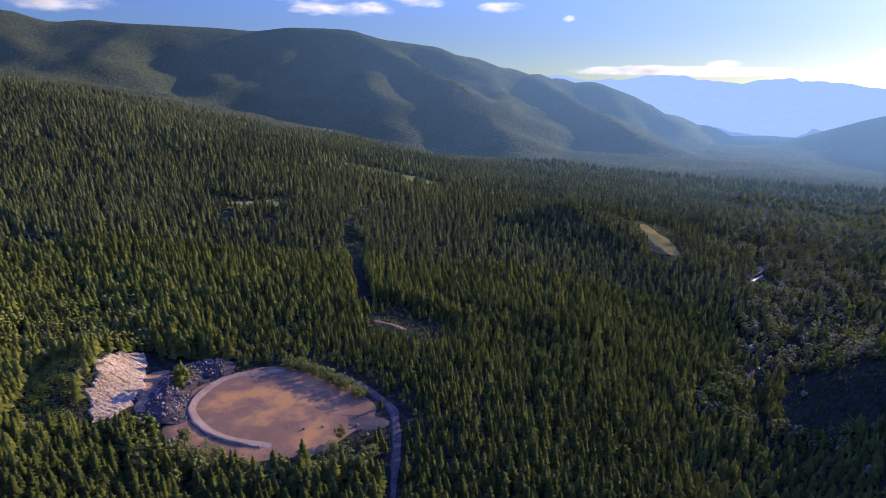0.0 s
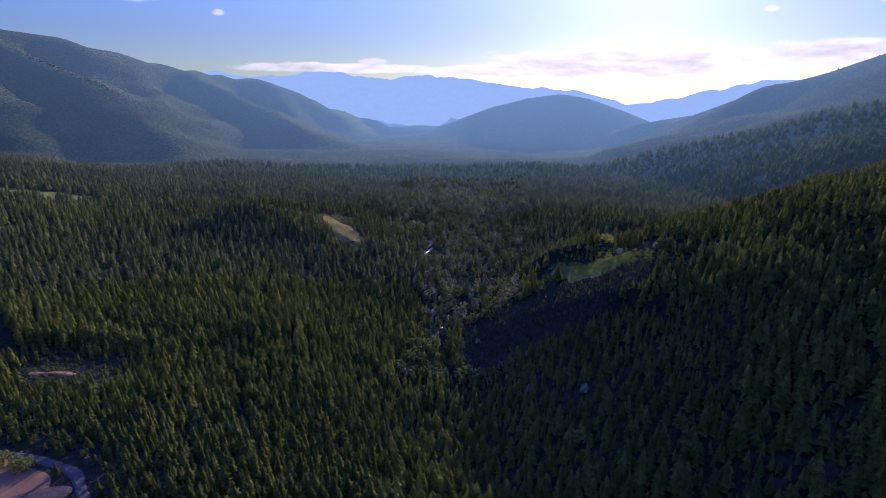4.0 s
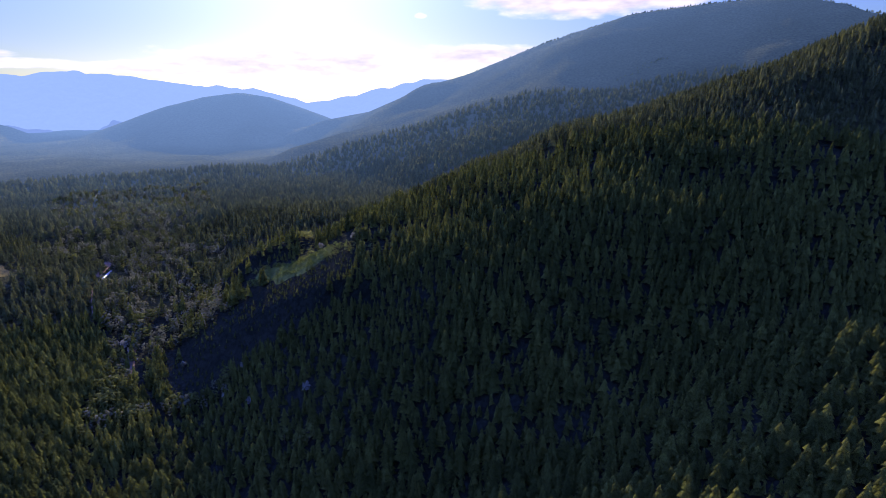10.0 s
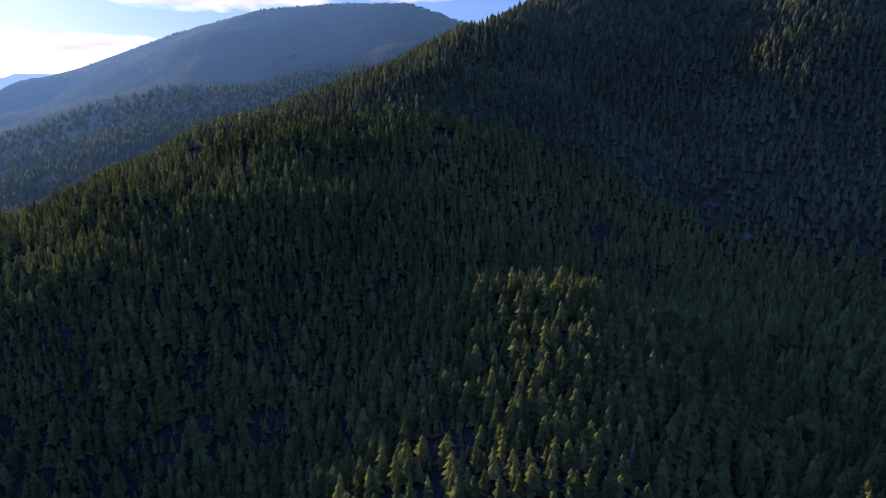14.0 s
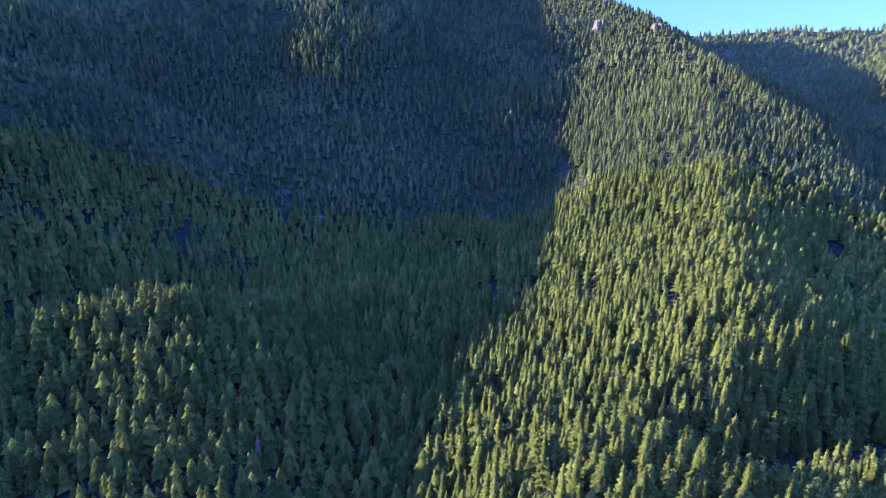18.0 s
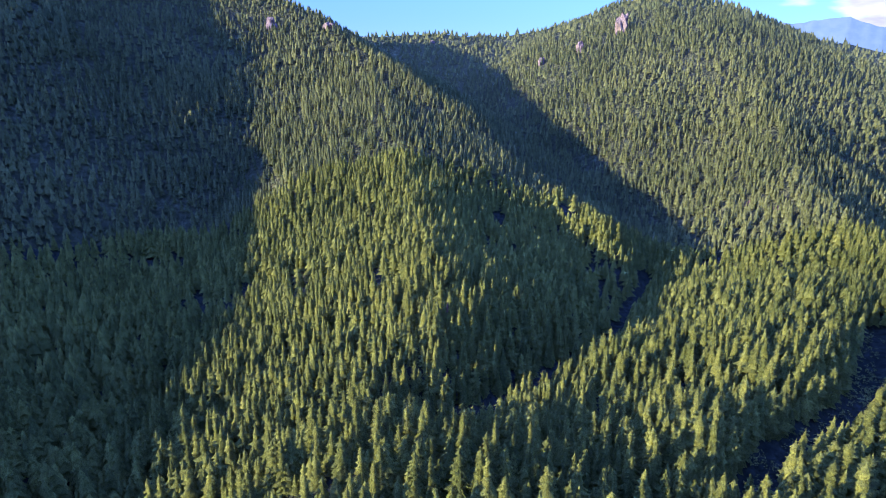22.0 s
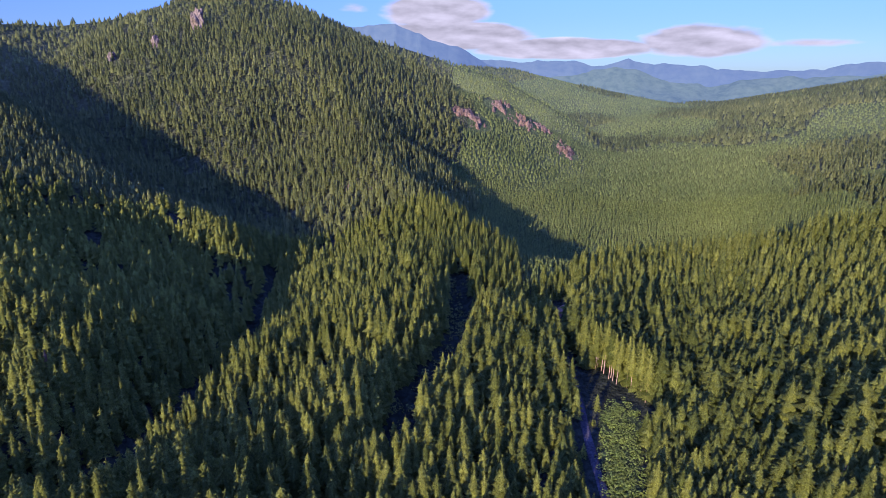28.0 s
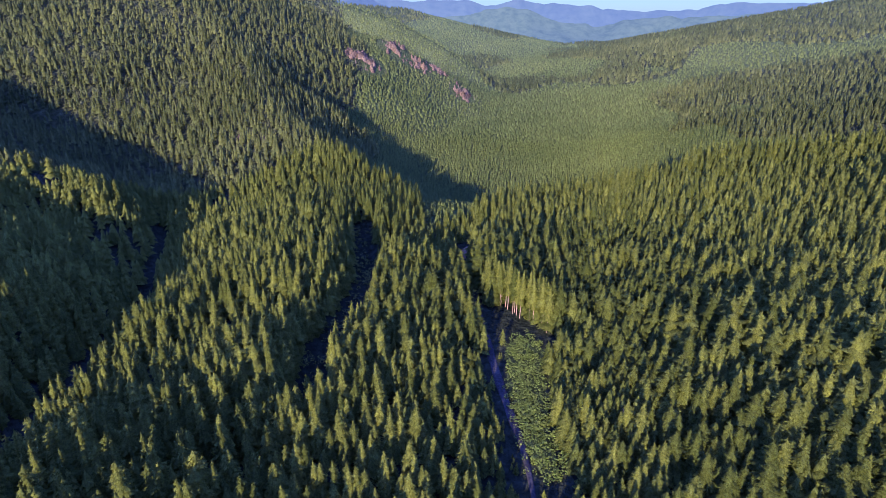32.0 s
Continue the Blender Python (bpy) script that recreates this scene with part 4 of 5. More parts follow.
# ---- trees ----
def conifer(seed, whorls, per, sprigs=True, spread=0.19, bare_foot=0.1):
    """A unit-high fir: layered branches round a stem, each a folded spray with side sprigs. Returns vertices and triangles of the crown."""
    rng = np.random.default_rng(seed)
    v, f = [], []
    lean = rng.uniform(0, 6.28)
    for k in range(whorls):
        u = (k + rng.uniform(-0.3, 0.3)) / whorls
        u = min(max(u, 0.0), 1.0)
        z = bare_foot + (0.97 - bare_foot) * u
        reach = spread * ((1 - u) ** 0.72 * 0.92 + 0.08) * (0.62 + 0.38 * min(1, (u + 0.05) / 0.22)) * rng.uniform(0.8, 1.15)
        n = max(4, int(per * (1 - 0.4 * u) + 0.5))
        for i in range(n):
            a = 2 * math.pi * (i + 0.5 * (k % 2) + rng.uniform(-0.35, 0.35)) / n
            le = reach * rng.uniform(0.6, 1.3) * (1 + 0.12 * math.cos(a - lean))
            drop = le * rng.uniform(0.25, 0.75) * (1.15 - 0.5 * u)
            w = le * rng.uniform(0.26, 0.40) + 0.006
            ca, sa = math.cos(a), math.sin(a)
            zz = z + rng.uniform(-0.02, 0.02)

            def at(along, aside, down):
                return (ca * along - sa * aside, sa * along + ca * aside, zz - down)
            base = len(v)
            v += [at(0, 0, -0.03), at(le * 0.5, w, drop * 0.75 + w * 0.35), at(le, 0, drop), at(le * 0.5, -w, drop * 0.75 + w * 0.35)]
            f += [(base, base + 1, base + 2), (base, base + 2, base + 3)]
            if sprigs:
                base += 4
                for side in (-1, 1):
                    q, sp = rng.uniform(0.7, 0.95), rng.uniform(0.7, 1.15)
                    v += [at(le * 0.42, 0, drop * 0.35), at(le * 0.62 * q, side * w * 0.45, drop * 0.9 + 0.012), at(le * q, side * w * sp * 1.15, drop * 0.85 + rng.uniform(-0.01, 0.012))]
                    f.append((base, base + 1, base + 2))
                    base += 3
    # dense inner foliage: ragged skirts one over another
    for z0, z1, q in ((bare_foot + 0.02, 0.56, 0.66), (0.30, 0.74, 0.56), (0.50, 0.88, 0.40), (0.70, 0.98, 0.24)):
        if z1 - z0 < 0.15:
            continue
        base = len(v)
        v.append((0, 0, z1))
        for i in range(10):
            k = spread * q * (rng.uniform(0.9, 1.2) if i % 2 else rng.uniform(0.6, 0.85))
            v.append((k * math.cos(math.pi / 5 * i), k * math.sin(math.pi / 5 * i), z0 + rng.uniform(-0.03, 0.05)))
        f += [(base, base + 1 + i, base + 1 + (i + 1) % 10) for i in range(10)]
    base = len(v)
    v.append((0, 0, 1.0))
    for i in range(4):
        a = math.pi / 2 * i
        v.append((0.016 * math.cos(a), 0.016 * math.sin(a), 0.9))
    f += [(base, base + 1 + i, base + 1 + (i + 1) % 4) for i in range(4)]
    return np.array(v, np.float32), np.array(f, np.int32)


def small_conifer(seed, tiers, sides, spread=0.17, foot=0.1):
    """A unit-high far fir: ragged skirts one over another."""
    rng = np.random.default_rng(seed)
    v, f = [], []
    for k in range(tiers):
        z0 = foot + (1 - foot) * k / tiers
        z1 = min(1.0, foot + (1 - foot) * (k + 1.5) / tiers)
        r = spread * (1 - k / tiers) ** 0.8
        base = len(v)
        v.append((0, 0, z1))
        n = sides * 2
        for i in range(n):
            a = 2 * math.pi * (i + rng.uniform(-0.2, 0.2)) / n
            q = r * (rng.uniform(0.9, 1.2) if i % 2 else rng.uniform(0.5, 0.7))
            v.append((q * math.cos(a), q * math.sin(a), z0 + (0.0 if i % 2 else 0.06) + rng.uniform(-0.02, 0.02)))
        f += [(base, base + 1 + i, base + 1 + (i + 1) % n) for i in range(n)]
    return np.array(v, np.float32), np.array(f, np.int32)


def stem(seed, sides=5, r=0.013, top=0.9, lean=0.01):
    rng = np.random.default_rng(seed)
    v, f = [], []
    for z, q in ((-0.06, 1.25), (0.15, 0.9), (0.55, 0.55), (top, 0.12)):
        ox, oy = rng.uniform(-lean, lean, 2) * z
        v += [(ox + r * q * math.cos(2 * math.pi * i / sides), oy + r * q * math.sin(2 * math.pi * i / sides), z) for i in range(sides)]
    for k in range(3):
        for i in range(sides):
            a, b = k * sides + i, k * sides + (i + 1) % sides
            f += [(a, b, b + sides), (a, b + sides, a + sides)]
    return np.array(v, np.float32), np.array(f, np.int32)


def round_crown(seed, clumps, per, wide=0.34, low=0.3):
    """A unit-high broadleaf crown of many small tilted leaves gathered in clumps."""
    rng = np.random.default_rng(seed)
    v, f = [], []
    for c in range(clumps):
        a, h = rng.uniform(0, 2 * math.pi), rng.uniform(low, 0.86)
        q = wide * math.sqrt(max(0.05, 1 - ((h - 0.55) / 0.42) ** 2)) * rng.uniform(0.35, 0.85)
        cx, cy, cr = q * math.cos(a), q * math.sin(a), rng.uniform(0.09, 0.15)
        for _ in range(per):
            d = rng.normal(size=3)
            d /= np.linalg.norm(d)
            d[2] = abs(d[2]) * 0.9 + d[2] * 0.1
            pnt = np.array((cx, cy, h)) + d * cr * rng.uniform(0.75, 1.1)
            t1 = np.cross(d, rng.normal(size=3))
            t1 /= np.linalg.norm(t1)
            t2 = np.cross(d, t1)
            s = rng.uniform(0.035, 0.07)
            base = len(v)
            v += [pnt + t1 * s, pnt + t2 * s * 0.8, pnt - t1 * s, pnt - t2 * s * 0.8]
            f += [(base, base + 1, base + 2), (base, base + 2, base + 3)]
    return np.array(v, np.float32), np.array(f, np.int32)


def clump_crown(seed, clumps, wide=0.34, low=0.22):
    """A unit-high broadleaf crown for trees some way off: uneven leafy clumps of eight faces each, with gaps between."""
    rng = np.random.default_rng(seed)
    v, f = [], []
    for c in range(clumps):
        a, h = 2.4 * c + rng.uniform(-0.5, 0.5), low + (0.84 - low) * (c + rng.uniform(0, 1)) / clumps
        q = wide * math.sqrt(max(0.06, 1 - ((h - 0.5) / 0.46) ** 2)) * rng.uniform(0.35, 0.85)
        cr = rng.uniform(0.075, 0.135)
        base = len(v)
        for dx, dy, dz in ((1, 0, 0), (0, 1, 0), (-1, 0, 0), (0, -1, 0), (0, 0, 1), (0, 0, -1)):
            k = cr * rng.uniform(0.65, 1.25)
            v.append((q * math.cos(a) + dx * k + rng.uniform(-0.3, 0.3) * cr, q * math.sin(a) + dy * k + rng.uniform(-0.3, 0.3) * cr, h + dz * k * 0.85 + rng.uniform(-0.25, 0.25) * cr))
        for i in range(4):
            j = (i + 1) % 4
            f += [(base + i, base + j, base + 4), (base + j, base + i, base + 5)]
    return np.array(v, np.float32), np.array(f, np.int32)


def merge(template, x, y, z, h, turn, fat, tint):
    """Arrays of one template set at many places."""
    tv, tf = template
    c, s = np.cos(turn)[:, None], np.sin(turn)[:, None]
    px = (tv[None, :, 0] * c - tv[None, :, 1] * s) * (h * fat)[:, None] + x[:, None]
    py = (tv[None, :, 0] * s + tv[None, :, 1] * c) * (h * fat)[:, None] + y[:, None]
    pz = tv[None, :, 2] * h[:, None] + z[:, None]
    vv = np.stack([px, py, pz], -1).reshape(-1, 3)
    ff = (tf[None] + (np.arange(len(x)) * len(tv))[:, None, None]).reshape(-1, 3)
    return vv, ff, np.repeat(tint, len(tv))


def forest(name, mat, label, templates, x, y, h, rng, fat=1.0, sink=0.3, category="forest"):
    """Many trees as one object; each tree picks one of the templates."""
    if not len(x):
        return None
    pick = rng.integers(0, len(templates), len(x))
    z = height(x, y) - sink
    turn, tint = rng.uniform(0, 6.283, len(x)), np.clip(rng.beta(2.2, 2.4, len(x)) + 0.22 * wave(x, y, 80, 21) + 0.28 * wave(x, y, 260, 22), 0, 1)
    fats = fat * rng.uniform(0.85, 1.2, len(x)) 
    vs, fs, ts, off = [], [], [], 0
    for i, tpl in enumerate(templates):
        k = pick == i
        vv, ff, tt = merge(tpl, x[k], y[k], z[k], h[k], turn[k], fats[k], tint[k])
        vs.append(vv), fs.append(ff + off), ts.append(tt)
        off += len(vv)
    return tagged(new(name, mesh_of(name, np.concatenate(vs), np.concatenate(fs), mat, np.concatenate(ts))), label, category, kind="stuff")


def scatter(cell, r0, r1, rng):
    """Jittered places between two distances from the middle of the plan."""
    g = np.arange(-r1, r1, cell)
    x, y = np.meshgrid(g, g)
    x, y = (x + rng.uniform(-0.72, 0.72, x.shape) * cell).ravel(), (y + rng.uniform(-0.72, 0.72, y.shape) * cell).ravel()
    r = np.hypot(x, y)
    b = np.degrees(np.arctan2(x, y)) % 360
    k = (r >= r0) & (r < r1) & ((b < 266) | (b > 318))
    return x[k], y[k], r[k], b[k]


def leafy_ground(x, y, b, r):
    """Where broadleaf trees grow among the firs: along the river and round the pit."""
    b = b + 3.0 * wave(x, y, 110, 35)
    flood = (b > 31.5) & (b < 44) & (r > 470) & (r < 1700) & (wave(x, y, 60, 36) > -0.6)
    pit = (pit_dist(x, y) < 1.5) & (wave(x, y, 30, 37) > -0.1)
    slope = (b > 320) & (b < 336) & (r > 455) & (r < 580) & (wave(x, y, 40, 38) > -0.3)
    return flood | pit | slope


# sunlit spots of the clearings: bearing, distance, half width
SUNNY = ((230, 176, 9), (229, 190, 9), (227.6, 212, 9), (226.8, 238, 9), (226.4, 262, 9), (45.5, 668, 18), (48.1, 618, 22), (50.7, 592, 22), (53.1, 576, 20), (54.8, 568, 16), (24.6, 980, 22), (25.6, 940, 22), (26.6, 890, 22))


def tall(x, y, b, r, rng):
    """Height of the trees: firs of middle age, lower in the plantations and on the sunward side of the pit."""
    h = np.where(r > 700, 18.0, np.where(b > 120, 20.5, 18.0)) + wave(x, y, 70, 31) * 3.5
    h = np.where((b > 220.5) & (b < 266) & (r > 262) & (r < 720), 26.0 + wave(x, y, 70, 31) * 3.5, h)
    h = np.where(plantation(b, r, x, y), 9 + 2.5 * wave(x, y, 300, 32), h)
    h = np.where((b > 36) & (b < 66) & (r > 330) & (r < 480), 14.0, h)
    h = np.where((b > 46) & (b < 57) & (r > 690) & (r < 800), 6.0, h)
    h = np.where((b > 38) & (b < 57) & (r > 495) & (r < 585), 5.0, h)
    sunward = (x - PIT[0]) * 0.81 + (y - PIT[1]) * 0.59
    rim = np.clip(9.5 + (pit_dist(x, y) - 1.1) * 3.5, 0, 19)
    h = np.where(sunward > 10, np.minimum(h, rim), h)
    h = np.where((b > 329) & (b < 337.5) & (r > 340) & (r < 410), np.minimum(h, 4 + 0.52 * np.maximum(400 - r, 0)), h)
    h = np.where(((b > 356.8) | (b < 2)) & (r > 440) & (r < 506), np.minimum(h, 2 + 0.36 * (506 - r)), h)
    # low growth on the sunward side of the clearings
    ux, uy = math.sin(radians(SUN_BEARING)), math.cos(radians(SUN_BEARING))
    for qb, qd, half in SUNNY:
        px, py = polar(qb, qd)
        along, across = (x - px) * ux + (y - py) * uy, np.abs((x - px) * uy - (y - py) * ux)
        h = np.where((across < half) & (along > -4) & (along < 110), np.minimum(h, np.maximum(3.5, 0.25 * along)), h)
    gap = to_line(x, y, line_of(((358.2, 517), (0.6, 505))))[0]
    h = np.where((gap < 60) & (x * 0.81 + y * 0.59 > 295), np.minimum(h, 2.5 + 0.2 * np.maximum(gap - 12, 0)), h)
    return h * np.where(b > 138, rng.uniform(0.76, 1.14, len(x)), rng.uniform(0.68, 1.18, len(x)))


rng = np.random.default_rng(7)
NEAR = [conifer(s, 17, 9, spread=0.20 + 0.014 * s) for s in (1, 2, 3)]
NEXT = [conifer(s, 11, 7, sprigs=False, spread=0.215 + 0.014 * (s - 4)) for s in (4, 5, 6)]
MID = [small_conifer(s, 4, 4, 0.235) for s in (7, 8, 9)]
CLOSE = [small_conifer(s, 7, 5, 0.20) for s in (21, 22, 23)]
LOWER = [small_conifer(s, 5, 4, 0.21) for s in (24, 25, 26)]
MIDFAR = [small_conifer(s, 3, 3, 0.21) for s in (13, 14, 15)]
FAR = [small_conifer(s, 2, 3, 0.22) for s in (10, 11, 12)]
TINY = [small_conifer(s, 1, 3, 0.3, 0.0) for s in (16, 17)]
ROUND = [clump_crown(s, 15) for s in (31, 32, 33)]
SHRUB = [round_crown(s, 9, 6, 0.36, 0.2) for s in (34, 35, 36)]
BUSH = [clump_crown(s, 11, 0.40, 0.10) for s in (37, 38, 39)]
NEAR_SPOT = (-112.0, -150.0)     # the firs nearest this spot of the hillside stand singly
singles, leafy_places = [], []
for name, cell, r0, r1, fine, plain, fat in (("near", 7.0, 14, 225, NEAR, NEXT, 1.0), ("next", 7.2, 225, 410, NEXT, MID, 1.08), ("middle", 7.3, 410, 720, MID, MIDFAR, 1.22), ("slope", 8.7, 720, 1150, MIDFAR, FAR, 1.2), ("far", 10.2, 1150, 1700, FAR, TINY, 1.35), ("outer", 14.5, 1700, 3650, TINY, TINY, 1.25)):
    x, y, r, b = scatter(cell, r0, r1, rng)
    k = ~bare(x, y) & ((wave(x, y, 26, 33) + 0.6 * wave(x, y, 9, 34) > -0.68) | ((b > 156) & (b < 176) & (r > 250) & (r < 330)))
    if r1 < 300:
        # sparse on the valley side right under the eye
        k &= ((b > 138) & (b < 262) & (r > 100)) | (rng.uniform(size=len(x)) < 0.25)
    x, y, r, b = x[k], y[k], r[k], b[k]
    h = tall(x, y, b, r, rng)
    if name == "outer":
        # only on the flanks that lean towards the valley
        face = height(x * 1.02, y * 1.02) - height(x, y)
        k = ((face > -0.004 * r) & (b > 112) & (b < 318)) | (r < 1950)
        x, y, r, b, h = x[k], y[k], r[k], b[k], np.minimum(h[k], 19.0)
    green = leafy_ground(x, y, b, r) & (rng.uniform(size=len(x)) < np.where(r > 470, 0.85, 0.6))
    leafy_places.append(np.stack([x, y, h * rng.uniform(0.5, 0.95, len(x))], 1)[green])
    x, y, h, b, r = x[~green], y[~green], h[~green], b[~green], r[~green]
    if name == "near":
        order = np.argsort(np.hypot(x - NEAR_SPOT[0], y - NEAR_SPOT[1]))
        one, rest = order[:290], order[290:]
        singles = list(zip(x[one], y[one], h[one]))
        x, y, h, b, r = x[rest], y[rest], h[rest], b[rest], r[rest]
    young = plantation(b, r, x, y)
    lit = (b > 138) & (b < 266) | (b > 318) | (b < 30)
    slender = (b > 138) & (b < 206) & (r < 410)
    h, girth = np.where(slender, h * 1.18, h), fat * np.where(slender, 0.92, np.where(r < 410, 1.22, 1.0))
    brow = (b > 205) & (b < 266) if name == "middle" else b > 400
    girth = np.where(brow, 1.15, girth)
    for side, tpl in ((lit & ~brow, fine), (~lit, plain), (brow, CLOSE)):
        k = side & ~young
        if not k.any():
            continue
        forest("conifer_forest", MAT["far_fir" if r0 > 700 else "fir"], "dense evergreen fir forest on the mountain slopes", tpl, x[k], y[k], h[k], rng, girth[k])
    if young.any() and r1 > 300:
        # the plantation is set closer than the old forest
        px, py, pr, pb = scatter({"middle": 4.2, "slope": 4.6, "far": 7.0}.get(name, 11.0), r0, r1, rng)
        k = plantation(pb, pr, px, py) & ~bare(px, py)
        px, py, pr, pb = px[k], py[k], pr[k], pb[k]
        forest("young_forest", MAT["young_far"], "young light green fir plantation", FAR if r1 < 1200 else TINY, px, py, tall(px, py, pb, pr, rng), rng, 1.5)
    if name in ("near", "next", "middle"):
        # lower firs that close the gaps of the hillside
        ux, uy, ur, ub = scatter(6.2, max(r0, 130), r1, rng)
        far_side = (ub >= 34) & (ub <= 138) & (ur > 240) & (ur < 560) & ~bare(ux, uy)
        if far_side.any():
            forest("lower_firs", MAT["fir"], "lower firs on the shaded side of the valley", MIDFAR, ux[far_side], uy[far_side], tall(ux[far_side], uy[far_side], ub[far_side], ur[far_side], rng) * rng.uniform(0.4, 0.75, far_side.sum()), rng, 1.3)
        k = (((ub > 138) & (ub < 262) & ((r1 < 500) | (ub > 205))) | (((ub > 318) | (ub < 34)) & (ur > 240))) & ~bare(ux, uy) & ~plantation(ub, ur, ux, uy)
        ux, uy, ur, ub = ux[k], uy[k], ur[k], ub[k]
        forest("lower_firs", MAT["fir"], "lower firs filling the gaps between tall ones", LOWER if r1 < 500 else MIDFAR, ux, uy, tall(ux, uy, ub, ur, rng) * rng.uniform(0.5, 0.85, len(ux)), rng, 1.3)
    if r1 < 500:
        k = lit & (r < 330)
        forest("forest_trunks", MAT["bark"], "brown trunks of the firs in the forest", [stem(2, 4)], x[k], y[k], h[k], rng, 1.0, category="tree trunks")
# ragged skyline of firs along the far crests
xs, ys = [], []
for pts, fall, trees, broad, shoulder, steep in CRESTS:
    d = np.concatenate([[0], np.cumsum(np.hypot(*np.diff(pts[:, :2], axis=0).T))])
    s = rng.uniform(0, d[-1], int(d[-1] / 3.0))
    px, py = np.interp(s, d, pts[:, 0]) + rng.normal(0, 14, len(s)), np.interp(s, d, pts[:, 1]) + rng.normal(0, 14, len(s))
    k = (np.hypot(px, py) > 2050) & (fall < 0.55) & (np.hypot(px, py) < 2900) & ~plantation(np.degrees(np.arctan2(px, py)) % 360, np.hypot(px, py), px, py)
    xs.append(px[k]), ys.append(py[k])
xs, ys = np.concatenate(xs), np.concatenate(ys)
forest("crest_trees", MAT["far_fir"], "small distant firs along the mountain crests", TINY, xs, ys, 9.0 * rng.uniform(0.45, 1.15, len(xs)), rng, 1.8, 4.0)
lp = np.concatenate(leafy_places)
# past 600 m more crowns get the pale colour, standing in for haze
pale = rng.uniform(size=len(lp)) < np.where(np.degrees(np.arctan2(lp[:, 0], lp[:, 1])) > 10, np.where(np.hypot(lp[:, 0], lp[:, 1]) > 600, 0.55, 0.25), 0.05)
forest("broadleaf_grove", MAT["leaf"], "light green broadleaf trees among the firs", ROUND, *lp[~pale].T, rng, 1.1, category="grove")
forest("pale_grove", MAT["pale_leaf"], "pale yellowing trees along the river, partly standing in for haze", ROUND, *lp[pale].T, rng, 1.0, category="grove")


dead = np.array(dead)
forest("dead_trunks", MAT["bark"], "bare brown trunks standing on the slide scars", [stem(3, 4, 0.03), stem(8, 4, 0.03)], dead[:, 0], dead[:, 1], rng.uniform(8, 15, len(dead)), rng, 1.0, category="tree trunks")


# brush on the clearings and along the road
def brush(rows, wide, count, low, high, mat, label, templates=SHRUB):
    pts = line_of(rows)
    d = np.concatenate([[0], np.cumsum(np.hypot(*np.diff(pts[:, :2], axis=0).T))])
    s = rng.uniform(0, d[-1], count)
    bx, by = (np.interp(s, d, pts[:, i]) + rng.uniform(-wide, wide, count) for i in range(2))
    forest("brush", mat, label, templates, bx, by, rng.uniform(low, high, count), rng, 1.5, 0.5, "shrubs")


brush(CLEARING, 7.5, 560, 1.4, 4.2, MAT["bright_leaf"], "bright green brush on the clearing", BUSH)
brush(((348.6, 432), (352.5, 404), (356.2, 372)), 3.5, 120, 5, 10, MAT["leaf"], "leafy hedge of young trees along the pit road")
brush(((352.5, 309), (356, 286), (350, 290)), 8, 46, 3, 8, MAT["leaf"], "rounded broadleaf shrubs beside the pit")
brush(((338, 330), (344, 292), (350, 285)), 9, 120, 5, 11, MAT["leaf"], "light green broadleaf trees in front of the pit")
brush(((325, 430), (329, 480), (333, 505)), 16, 300, 2, 5, MAT["leaf"], "light green brush on the slope above the sand bank")
brush(((330.3, 398), (331.2, 425), (332.4, 448), (334.4, 474)), 4, 90, 1.5, 4, MAT["leaf"], "grassy brush along the top of the sand bank")
brush(((333.2, 392), (335.2, 424), (335.6, 462)), 2.5, 26, 1, 2.5, MAT["leaf"], "low brush at the foot of the sand bank")
brush(((326.3, 396), (327.4, 418), (328.8, 446)), 13, 330, 2, 5, MAT["bright_leaf"], "sunlit light green brush beside the sand bank", BUSH)
brush(((341, 442), (346, 428)), 4, 40, 1.5, 3, MAT["leaf"], "low green brush on the rubble")
brush(((222.0, 248), (220.4, 290), (219.2, 330)), 3, 50, 2, 5, MAT["leaf"], "leafy brush overhanging the forest road")
brush(((357.8, 521), (1.0, 502)), 11, 60, 1.5, 4, MAT["leaf"], "low brush and young firs on the bare clearing")
brush(STRIP, 7, 160, 3, 8, MAT["leaf"], "sunlit strip of young leafy trees in the valley")
brush(TRACK, 7, 90, 2, 6, MAT["leaf"], "leafy brush along the forest track")
brush(MEADOW, 17, 520, 1.8, 4.5, MAT["bright_leaf"], "young green growth on the valley clear-cut", BUSH)
brush(((165, 205), (175, 260), (183, 330)), 9, 45, 2, 5, MAT["leaf"], "leafy brush in the shaded gully")


# ---- single firs of the near hillside ----
def fir_parts(seed, tpl, label, bark="bark", r=0.013, needles="fir_one"):
    fir = tagged(new("fir_tree"), label, "tree", "firs on the near hillside")
    for nm, arrays, mat in (("crown", tpl, MAT[needles]), ("trunk", stem(seed, 6, r), MAT[bark])):
        ob = new(nm, mesh_of(nm, *arrays, mat))
        ob.parent = fir
    return fir


def stand(first, places, rng, spread=1.0):
    for i, (x, y, h) in enumerate(places):
        m = pose(x, y, float(height(x, y)) - 0.4, rng.uniform(-2, 2), rng.uniform(-2, 2), rng.uniform(0, 360))
        ob = first if i == 0 else copy_thing(first, m)
        ob.matrix_basis = m @ Matrix.Diagonal((h * spread, h * spread, h, 1))
        for o in ob.children:
            o.matrix_parent_inverse = Matrix.Identity(4)


kinds = [fir_parts(80 + i, conifer(80 + i, 20, 9, spread=0.205 + 0.015 * i), "tall dark green fir on the sunlit hillside") for i in range(4)]
for i, first in enumerate(kinds):
    stand(first, singles[i::4], rng)
